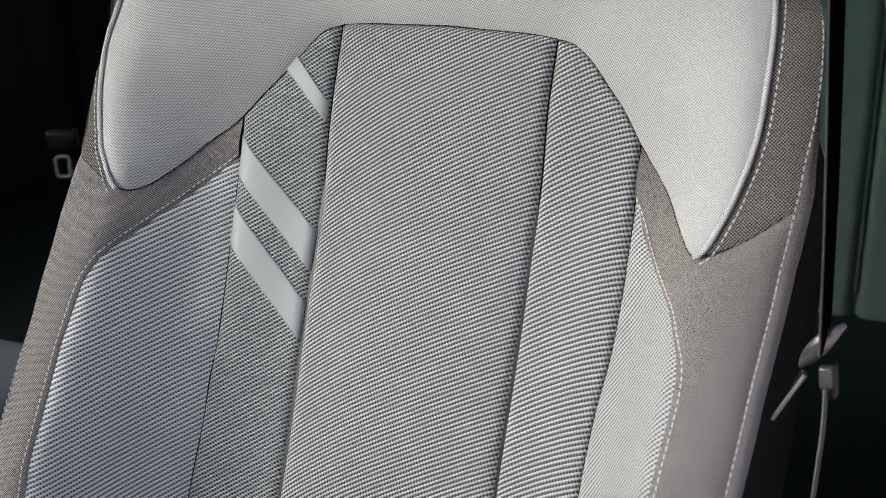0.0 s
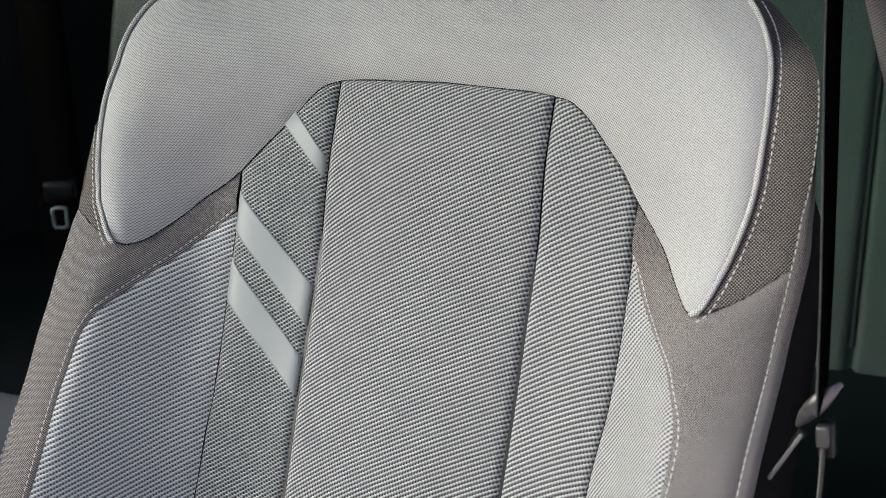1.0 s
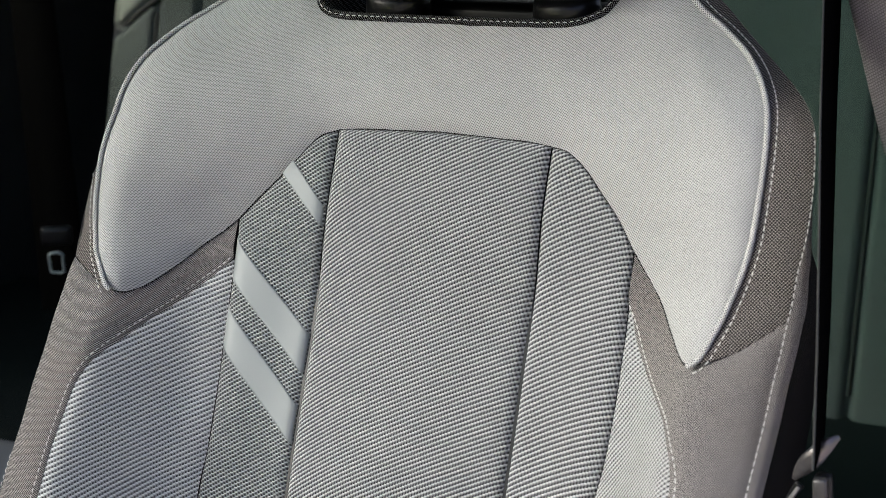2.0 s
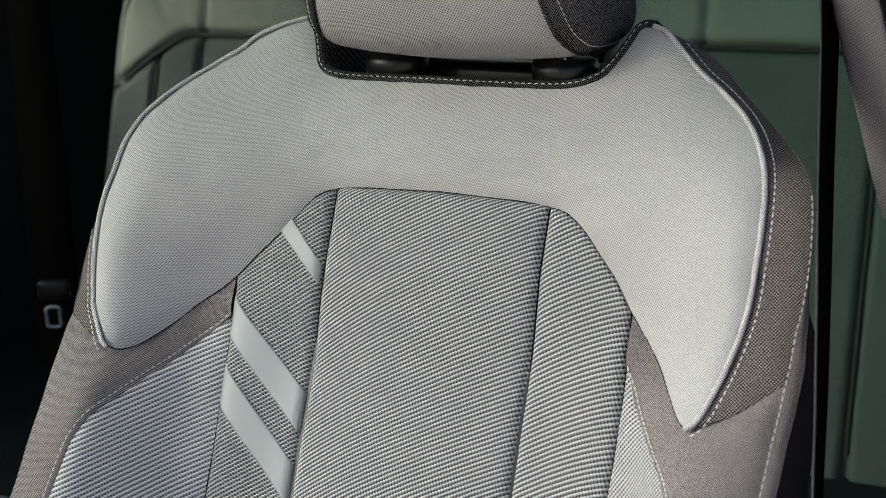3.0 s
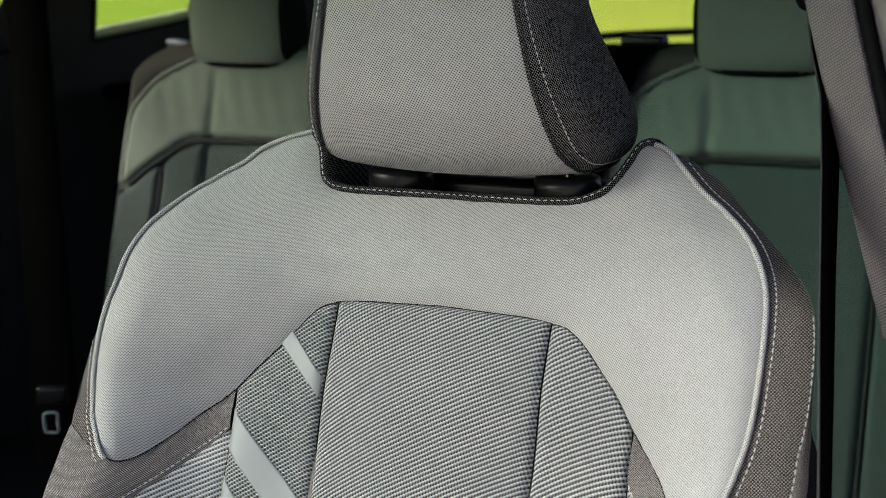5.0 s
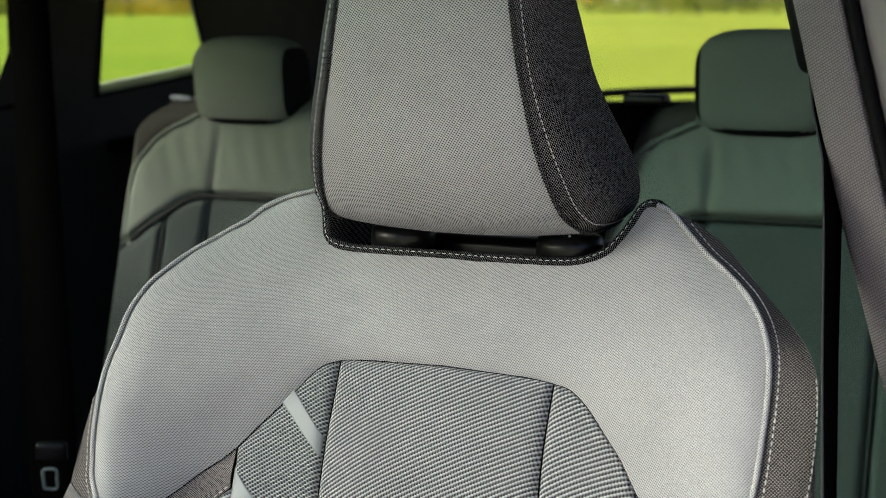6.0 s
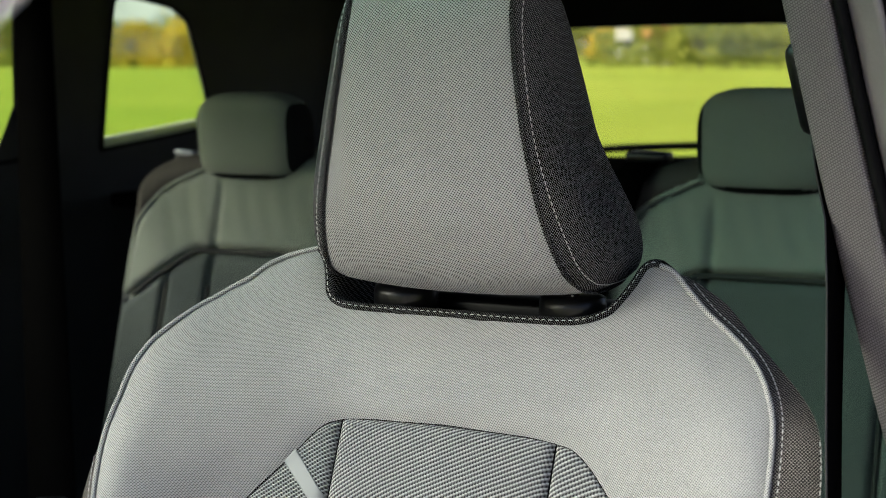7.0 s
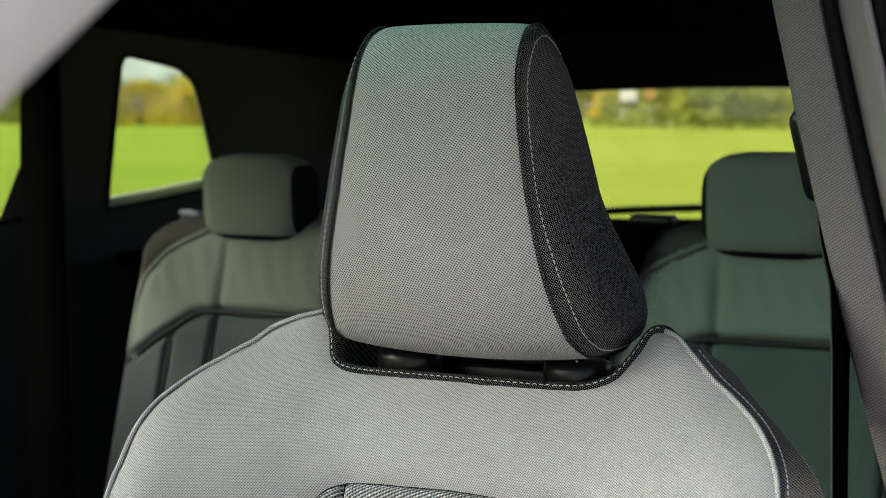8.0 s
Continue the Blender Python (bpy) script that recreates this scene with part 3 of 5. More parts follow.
        upper[side] = joined([bent(PIPING[side][4:][::-1], 50), bent(PIPING[side][:5][::-1], 27), bent(NOTCH[side][wall:][::-1], 14), bent(NOTCH[side][: wall + 1][::-1], 25)])
    full_low = joined([lower[-1] * (-1, 1), lower[1][::-1]])
    full_high = joined([upper[-1] * (-1, 1), upper[1][::-1]])
    upholstery("yoke_panel", full_low, full_high, 40, FINE, "light grey fine-weave cloth", dip=0.0035, soft=0.006, lift=0.001, edges=(1, 0.6), puff=0.005)
    for side in (-1, 1):
        M = lambda pts: mirrored(pts, side)
        outer_edge, lower_edge, tip_seam, wing = OUTER[side], OUTER_LOW[side], TIP_SEAM[side], WING[side]
        # bolster knit
        hs = np.linspace(-0.0975, LOW, 150)
        inner = np.stack([along(SEAM_OUT[side], hs), hs], 1)
        stitch = bent(KNIT_EDGE[side], 300)
        outer = np.stack([np.interp(-hs, -stitch[:, 1], stitch[:, 0]) - (0.004 if side > 0 else 0.0022) * ease((-0.0975 - hs) / 0.02), hs], 1)
        upholstery("bolster_panel", inner * (side, 1), outer * (side, 1), 30, KNIT_SIDE_LIGHTENED if side < 0 else KNIT_PALE, "grey ribbed knit cloth", dip=0.004, soft=0.004, flip=side < 0, edges=(1, 0.5), arc=True)
        # plain band round the bolster
        a = joined([bent([(wing[5][0] + 0.0003, wing[5][1])] + wing[6:], 40), bent(tip_seam, 20), bent(lower_edge, 92)])
        b = bent(np.vstack([[(float(along(SEAM_OUT[side], -0.0985)) + 0.0003, -0.0985)], outer[3::4]]), 150)
        upholstery("band_panel", a * (side, 1), b * (side, 1), 24, BAND, "brownish grey fine-weave cloth", dip=0.003, soft=0.004, lift=0.0012, flip=side > 0, edges=(0.9 if side > 0 else 0.25, 0.9), valley=40)
        # upper side band between piping and the outer seam
        upholstery("side_band", joined([bent(M(PIPING[side]), 110), bent(M(tip_seam[:3]), 12)]), joined([bent(M(outer_edge), 110), bent(M(tip_seam[2:][::-1]), 12)]), 16, BAND_SHADED, "dark brownish grey fine-weave cloth", dip=0.003, soft=0.003, flip=side < 0, edges=(0.35, 0.3), fall=0.018, fall_from=0.0 if side > 0 else -0.06)
        # side of the backrest, turning to the rear
        rim = joined([bent(outer_edge, 120), bent(lower_edge, 100)])
        base = seat_front(rim[:, 0], rim[:, 1]) - 0.018 * ease((rim[:, 1] + (0.0 if side > 0 else 0.06)) / 0.05)
        rows = []
        low = ease((0.0 - rim[:, 1]) / 0.10)
        for k, (ds, dn, tuck) in enumerate(((0.0, -0.0005, 0), (0.0028, -0.0012, 0.001), (0.0052, -0.0035, 0.002), (0.0066, -0.009, 0.005), (0.0068, -0.02, 0.009), (0.005, -0.04, 0.014), (0.001, -0.075, 0.025), (-0.012, -0.11, 0.03), (-0.05, -0.13, 0.03))):
            n = base + dn if k < 6 else np.minimum(base + dn, 0.0 + dn * 0.9)
            rows.append(seat_place(side * (rim[:, 0] + (ds if side > 0 else 0.3 * ds if k < 3 else -0.003 * (k - 2)) * low - tuck * (1 - low)), rim[:, 1] - 0.8 * tuck * (1 - low), n))
        V = np.stack(rows, 1)
        reach = np.r_[0, np.cumsum(np.linalg.norm(np.diff(V[150], axis=0), axis=1))]
        uv = np.stack(np.broadcast_arrays(rim[:, 1:2], reach[None]), -1)
        cut = 4 if side > 0 else 6
        part("rolled_edge", V[:, :cut].reshape(-1, 3), grid_faces(len(rim), cut, flip=side < 0), BAND, seat, "dark brownish grey fine-weave cloth", uv[:, :cut].reshape(-1, 2))
        part("side_panel", V[:, cut - 1 :].reshape(-1, 3), grid_faces(len(rim), 10 - cut, flip=side < 0), SIDE_CLOTH, seat, "dark cloth side panel", uv[:, cut - 1 :].reshape(-1, 2))
        # piping and stitch rows
        path, _ = surface_path(PIPING[side], 150, 0.0012, side)
        v, f, uv = tube_mesh(path, 0.0018 if side > 0 else 0.0016, 14)
        part("piping", v, f, PIPE, seat, "pale grey piping", uv)
        c = bent(M(PIPING[side]), 200)
        d = np.gradient(c, axis=0)
        nrm = np.stack([d[:, 1], -d[:, 0]], 1) / np.linalg.norm(d, axis=1)[:, None] * (-side)
        off = c + nrm * 0.0052
        first = 14 if side > 0 else int(np.argmax(off[:, 1] < -0.055))
        stitches("stitching", seat_place(off[:, 0], off[:, 1], seat_front(off[:, 0], off[:, 1]) - 0.0003 - 0.006 * ease(off[:, 1] / 0.05))[first:], 0.0044, 0.0031, 0.0008, seat, "white thread stitches")
        path, _ = surface_path(KNIT_EDGE[side], 200, 0.0006, side)
        stitches("stitching", path, 0.0044, 0.0031, 0.0008, seat, "white thread stitches")
        path, _ = surface_path(outer_edge[9:-1] + lower_edge if side > 0 else lower_edge[5:], 200, 0.0010, side)
        stitches("stitching", path, 0.0046, 0.0033, 0.0008, seat, "white thread stitches")
    # dark tube under the yoke edge, in place of the seam's crease shadow
    line = joined([bent(mirrored(WING_FAR, -1)[::-1], 120), bent(mirrored(TOP_EDGE, -1), 50), bent(TOP_EDGE[::-1], 50), bent(WING_NEAR, 120)])
    v, f, uv = tube_mesh(seat_place(line[:, 0], line[:, 1], seat_front(line[:, 0], line[:, 1]) - 0.0028), 0.0005, 8)
    part("seam", v, f, TRIM_WEAVE, seat, "dark tube that deepens the sunken seam", uv)
    # dark trim round the neck cut-out
    full = joined([bent(mirrored(NOTCH_FAR, -1)[::-1], 70), bent(NOTCH_NEAR, 70)])
    d = np.gradient(full, axis=0)
    nrm = np.stack([-d[:, 1], d[:, 0]], 1) / np.linalg.norm(d, axis=1)[:, None]
    base = seat_front(full[:, 0], full[:, 1])
    rows, uv = [], []
    for k, (o, dn) in enumerate(((-0.0022, -0.002), (-0.0014, 0.0012), (0.0008, 0.0020), (0.0030, 0.0012), (0.0044, -0.002), (0.0060, -0.02), (0.008, -0.06), (0.008, -0.11))):
        q = full + nrm * o
        rows.append(seat_place(q[:, 0], q[:, 1], base + dn))
        uv.append(np.stack([np.arange(len(full)) * 0.0025, np.full(len(full), k * 0.002)], 1))
    part("neck_trim", np.stack(rows, 1).reshape(-1, 3), grid_faces(len(full), 8), TRIM_WEAVE, seat, "black woven edge trim", np.stack(uv, 1).reshape(-1, 2))
    q = full + nrm * 0.0008
    stitches("stitching", seat_place(q[:, 0], q[:, 1], base + 0.0023), 0.0046, 0.0029, 0.0006, seat, "white thread stitches", normal=AX_N * 0.7 + AX_H * 0.7)
    # three pressed-on stripes across one flank
    for (la, lb, ra, rb) in (((-0.0377, 0), (-0.0285, 0), (-0.0703, 1), (-0.0565, 1)), ((-0.1118, 0), (-0.0847, 0), (-0.1703, 1), (-0.1430, 1)), ((-0.1592, 0), (-0.1314, 0), (-0.2177, 1), (-0.1914, 1))):
        n_u, n_v = 14, 30
        V, UV = [], []
        for j in range(n_v):
            f = j / (n_v - 1)
            for i in range(n_u):
                g = i / (n_u - 1)
                hl, hr = la[0] + (lb[0] - la[0]) * g, ra[0] + (rb[0] - ra[0]) * g
                sl = -float(along(SEAM_OUT_FAR, hl)) if la[0] < -0.07 else -(0.1128 - 0.007 * g)
                sr = -float(along(SEAM_IN, hr))
                sl, sr = sl + 0.0012, sr - 0.0012
                h, s = hl + (hr - hl) * f, sl + (sr - sl) * f
                edge = min(abs(s + float(along(SEAM_IN, h))), abs(-s - float(along(SEAM_OUT_FAR, min(h, -0.072)))))
                n = float(seat_front(s, h)) - 0.006 * math.exp(-((edge / 0.0028) ** 1.1)) + 0.001 + 0.0009
                V.append(seat_place(s, h, n))
                UV.append((s, h))
        ob = part("stripe", V, grid_faces(n_v, n_u), STRIPE, seat, "smooth silver-grey pressed stripe", UV)
        sol = ob.modifiers.new("thickness", "SOLIDIFY")
        sol.thickness, sol.offset = 0.0008, -1
    # back shell and the cushion below
    hs = np.linspace(0.066, LOW, 40)
    wid = np.interp(-hs, [-0.12, -0.05, 0.1, 0.6], [0.15, 0.215, 0.24, 0.222])
    ring = []
    for h, w in zip(hs, wid):
        for s, n in ((-w, -0.01), (-w * 0.98, -0.08), (-w * 0.8, -0.125), (0, -0.135), (w * 0.8, -0.125), (w * 0.98, -0.08), (w, -0.01), (0.1, 0.004), (-0.1, 0.004)):
            ring.append(seat_place(s, h, n))
    faces = [(i * 9 + k, i * 9 + (k + 1) % 9, (i + 1) * 9 + (k + 1) % 9, (i + 1) * 9 + k) for i in range(39) for k in range(9)]
    faces += [tuple(range(8, -1, -1)), tuple(39 * 9 + k for k in range(9))]
    part("back_shell", ring, faces, BLACK_PLASTIC, seat, "black plastic back shell")
    v, f = box_mesh(0, -0.40, 0.30, 0.50, 0.52, 0.14, 0.045)
    part("seat_cushion", v, f, KNIT, seat, "grey coarse-knit cloth", flat_uv(v, 0, 1))
    v, f = box_mesh(0, -0.34, 0.112, 0.40, 0.50, 0.24, 0.02)
    part("seat_base", v, f, BLACK_PLASTIC, seat, "black plastic plinth")
    v, f = box_mesh(0.0055, 0.10, 0.8495, 0.160, 0.035, 0.059, 0.006)
    part("neck_plate", v, f, BLACK_PLASTIC, seat, "black plastic plate behind the posts")
    # post sleeves in the neck
    for s in (-0.056, 0.067):
        prof = [(0.0, 0.0125), (0.018, 0.0125), (0.0215, 0.011), (0.0225, 0.006), (0.0225, -0.014), (0.0, -0.014)]
        V = []
        for k in range(24):
            a = 2 * math.pi * k / 24
            for r, z in prof:
                V.append(Vector((s + r * math.cos(a), 0.062 + r * math.sin(a), 0.8765 + z)))
        part("post_sleeve", V, grid_faces(24, 6, wrap=True), BLACK_PLASTIC, seat, "glossy black plastic sleeve")


build_seat()

# ---- headrest ----
headrest = tagged(new("headrest"), "light grey cloth headrest with black sides and white stitching", "headrest")
PROFILE = [(0.045, 0.894), (0.020, 0.899), (-0.002, 0.914), (-0.0195, 0.950), (-0.0245, 1.0), (-0.0228, 1.045), (-0.017, 1.079), (-0.001, 1.100), (0.024, 1.105), (0.050, 1.087), (0.070, 1.048), (0.088, 0.990), (0.108, 0.935), (0.116, 0.910), (0.106, 0.896), (0.075, 0.893)]


def build_headrest():
    ring = bent(PROFILE + PROFILE[:1], 161)[:-1]
    side_w = lambda z: np.interp(z, [0.892, 0.900, 0.910, 0.925, 0.955, 1.0, 1.04, 1.07, 1.095, 1.103], [0.0895, 0.0885, 0.0850, 0.0817, 0.0752, 0.0665, 0.0605, 0.0572, 0.0560, 0.0545])
    half = side_w(ring[:, 1])
    mid = np.array([0.035, 0.985])

    def cheek(i, r, side):
        """A point of the bulging side, from the rim (r = 1) to its middle."""
        q = mid + (ring[i] - mid) * r
        w = half[i] * r**6 + float(side_w(q[1])) * (1 - r**6)
        full = 0.017 if side < 0 else 0.013 + 0.011 * float(ease((1.0 - q[1]) / 0.07))
        return w + full * (1 - r**7) - 0.003 * math.exp(-(((1 - r) * 0.05) / 0.003) ** 1.3), q

    # face that runs over the top and down the back
    cols = np.linspace(-1, 1, 41)
    V, UV = [], []
    run = np.r_[0, np.cumsum(np.linalg.norm(np.diff(ring, axis=0), axis=1))]
    for i, (y, z) in enumerate(ring):
        t = ring[(i + 1) % 160] - ring[i - 1]
        nrm = np.array([-t[1], t[0]]) / np.linalg.norm(t)
        if nrm @ (ring[i] - mid) < 0:
            nrm = -nrm
        for c in cols:
            crown = (0.006 - 0.0045 * ease((z - 1.06) / 0.04)) * (1 - abs(c) ** 2.2) - 0.0018 * math.exp(-(((1 - abs(c)) * half[i]) / 0.004) ** 1.3)
            p = ring[i] + nrm * crown
            V.append((half[i] * c, p[0], p[1]))
            UV.append((half[i] * c, run[i]))
    part("face_panel", V, grid_faces(160, 41, wrap=True), HEAD_WEAVE, headrest, "light grey fine-weave cloth", UV)
    for side in (-1, 1):
        V, UV = [], []
        rad = np.r_[np.linspace(1, 0.06, 21), 0.0]
        for i, p in enumerate(ring):
            for r in rad:
                w, q = cheek(i, r, side)
                V.append((side * w, q[0], q[1]))
                spread = w - float(side_w(q[1]))
                UV.append((q[0] + spread, q[1]))
        part("side_panel", V, grid_faces(160, 22, wrap=True, flip=side < 0), BLACK_WEAVE, headrest, "black fine-weave cloth", UV)
        inner = []
        for i, p in enumerate(ring):
            if p[0] < 0.045 or (p[1] < 0.905 and p[0] < 0.09):
                w, q = cheek(i, 0.94, side)
                inner.append((side * (w + 0.0003), q[0], q[1]))
        first = next((k for k in range(1, len(inner)) if np.linalg.norm(np.subtract(inner[k], inner[k - 1])) > 0.01), 0)
        inner = inner[first:] + inner[:first]
        stitches("stitching", inner, 0.0044, 0.0031, 0.0007, headrest, "white thread stitches", normal=(side, -0.2, 0))
        v, f, uv = tube_mesh([(side * (half[i] - 0.0003), p[0], p[1]) for i, p in enumerate(ring)], 0.0012, 6)
        part("seam_cord", v, f, TRIM_WEAVE, headrest, "black seam cord", uv)
    for x, y, z in ((-0.0525, 0.0405, 0.8915), (0.0745, 0.0405, 0.8915)):
        v, f = box_mesh(x, y, z, 0.0014, 0.0014, 0.0014, 0.0004)
        part("guide_mark", v, f, THREAD, headrest, "tiny white mark under the cushion")
    for s in (-0.056, 0.067):
        v, f, uv = tube_mesh([(s, 0.062, 0.80), (s, 0.060, 0.85), (s, 0.058, 0.90), (s, 0.056, 0.94)], 0.006, 14)
        part("post", v, f, BLACK_PLASTIC, headrest, "black post", uv)


build_headrest()


# ---- car shell ----
def structure(name, verts, faces, mat, label, smooth=False, uvs=None):
    ob = part(name, verts, faces, mat, None, label, uvs, smooth)
    return tagged(ob, kind="structure")


v, f = box_mesh(-0.38, 0.45, -0.03, 1.46, 3.1, 0.06, 0)
structure("floor", v, f, CARPET, "dark carpeted car floor")


def roof_z(x, y):
    u, w = (x + 1.06) / 1.28, (y + 0.34) / 2.24
    return 1.245 - 0.05 * abs(2 * u - 1) ** 3 - 0.05 * w**2 - 0.03 * (1 - w) ** 4


ROOF_X, ROOF_Y = np.linspace(-1.06, 0.22, 17), np.linspace(-0.34, 1.90, 29)
ROOF_GLASS = (2, 14, 2, 8)  # the cells of the roof panel: across from, to; along from, to


def roof_sheet(cells, z_low, z_high):
    """A curved sheet of roof cells with thickness; cells that are left out become openings."""
    nx, ny = len(ROOF_X), len(ROOF_Y)
    verts = [(x, y, roof_z(x, y) + dz) for dz in (z_low, z_high) for x in ROOF_X for y in ROOF_Y]
    n, faces = nx * ny, []
    for i, j in sorted(cells):
        a, b, c, d = i * ny + j, (i + 1) * ny + j, (i + 1) * ny + j + 1, i * ny + j + 1
        faces += [(a, d, c, b), (a + n, b + n, c + n, d + n)]
        for (p, q), near in (((a, b), (i, j - 1)), ((b, c), (i + 1, j)), ((c, d), (i, j + 1)), ((d, a), (i - 1, j))):
            if near not in cells:
                faces.append((p, q, q + n, p + n))
    return verts, faces


# unseen pane, added so greenish light falls on the headrest from above
PANEL = {(i, j) for i in range(*ROOF_GLASS[:2]) for j in range(*ROOF_GLASS[2:])}
v, f = roof_sheet({(i, j) for i in range(len(ROOF_X) - 1) for j in range(len(ROOF_Y) - 1)} - PANEL, 0.0, 0.03)
structure("ceiling", v, f, HEADLINER, "black cloth headliner with an opening added for light")
added_roof_pane = tagged(new("window_5"), "unseen green-tinted roof pane added to light the headrest", "window", kind="structure")
v, f = roof_sheet(PANEL, 0.016, 0.020)
part("pane", v, f, ROOF_TINT, added_roof_pane, "green-tinted glass", smooth=False)

FRONT_WINDOW = [(-0.75, 0.88), (0.765, 0.895), (0.813, 0.975), (0.817, 1.145), (0.1, 1.15)]
REAR_QUARTER = [(1.005, 0.902), (1.026, 1.033), (1.043, 1.120), (1.058, 1.137), (1.085, 1.137), (1.20, 1.122), (1.24, 1.10), (1.255, 1.07), (1.275, 1.02), (1.302, 0.95), (1.30, 0.928), (1.22, 0.918)]


def far_side(u, v, w):
    # the reveals splay backwards as they go out
    return (-1.05 - w, u + 1.2 * w, v)


v, f = slab([(-1.2, -0.02), (1.9, -0.02), (1.9, 1.24), (-0.3, 1.24), (-1.2, 0.8)], [FRONT_WINDOW, REAR_QUARTER], far_side, 0.014)
structure("wall_far", v, f, TRIM_DARK, "black door and pillar trim with two windows")
for k, ring in enumerate((FRONT_WINDOW, REAR_QUARTER)):
    win = tagged(new(f"window_{k + 1}"), "tinted side window glass in a black frame", "window", kind="structure")
    v, f = slab(ring, [], lambda u, q, w: (-1.056 - w, u + 0.0072 + 1.2 * w, q), 0.004)
    pane = part("pane", v, f, QUARTER_GLASS, win, "tinted glass", smooth=False)
    pane.visible_shadow = False
    loop = [(-1.047, u, q) for u, q in ring]
    loop3 = bent(np.array(loop + loop[:1]), 120)
    v, f, uv = tube_mesh(loop3, 0.003, 8)
    part("window_seal", v, f, RUBBER, win, "black rubber seal", uv)
# bright waist strip outside under the glass
v, f = slab([(1.0, 0.880), (1.31, 0.905), (1.31, 0.938), (1.22, 0.931), (1.0, 0.915)], [], lambda u, q, w: (-1.068 - w, u, q), 0.01)
tagged(part("waist_strip", v, f, GREY_PAINT, None, "bright silver strip below the side window", smooth=False), category="trim", kind="structure")

REAR_OPEN = [(-0.90, 0.845), (-0.33, 0.861), (0.16, 0.861), (0.12, 1.06), (0.06, 1.101), (-0.38, 1.101), (-0.80, 1.09), (-0.86, 1.05)]
v, f = slab([(-1.11, -0.02), (0.36, -0.02), (0.36, 1.23), (-1.11, 1.23)], [REAR_OPEN], lambda u, q, w: (u, 1.80 + w, q), 0.06)
structure("wall_rear", v, f, DARK_CLOTH, "black tailgate trim round the rear window")
win = tagged(new("window_3"), "tinted rear window glass with a black surround", "window", kind="structure")
v, f = slab(REAR_OPEN, [], lambda u, q, w: (u, 1.84 + w, q), 0.004)
pane = part("pane", v, f, GLASS, win, "tinted glass", smooth=False)
pane.visible_shadow = False
v, f = slab([(0.16, -0.02), (1.86, -0.02), (1.86, 1.23), (0.16, 1.23)], [[(0.50, 0.90), (1.55, 0.90), (1.45, 1.15), (0.54, 1.15)]], lambda u, q, w: (0.36 + w, u, q), 0.05)
structure("wall_near", v, f, TRIM_DARK, "black rear door trim with a window opening")
win = tagged(new("window_4"), "green-tinted windscreen glass", "window", kind="structure")
v, f = slab([(-1.04, 0.0), (0.12, 0.0), (0.12, 1.0), (-1.04, 1.0)], [], lambda u, q, w: (u, -1.10 + 0.76 * q, 0.79 + 0.455 * q + w), 0.004)
part("pane", v, f, SCREEN_GLASS, win, "green-tinted glass", smooth=False)
v, f = box_mesh(-0.45, -1.06, 0.34, 1.2, 0.16, 0.72, 0.04)
structure("wall_front", v, f, TRIM_DARK, "dark dashboard")
v, f = box_mesh(0.385, -0.42, 0.14, 0.09, 1.2, 0.34, 0.02)
structure("wall_sill", v, f, TRIM_DARK, "black door sill")

# ---- rear bench ----
bench = tagged(new("rear_bench"), "grey-green cloth rear bench with pleated backrests", "car seat")


def rear_y(z):
    return 0.745 + 0.30 * (z - 0.80)


RIM = [(0.0, 0.36), (0.0, 0.80), (0.004, 0.848), (0.012, 0.880), (0.030, 0.901), (0.060, 0.912), (0.10, 0.918), (0.16, 0.920), (0.5, 0.920)]
RIM_PIPING = [(0.118, 0.9000), (0.086, 0.8860), (0.060, 0.8710), (0.0385, 0.8480), (0.0275, 0.8295), (0.0235, 0.8050), (0.0220, 0.7760), (0.0235, 0.7400)]
RIM_SEAM = [(0.0235, 0.733), (0.035, 0.7385), (0.060, 0.7590), (0.088, 0.7775), (0.112, 0.7925), (0.125, 0.7970), (0.140, 0.7985), (0.30, 0.8000)]


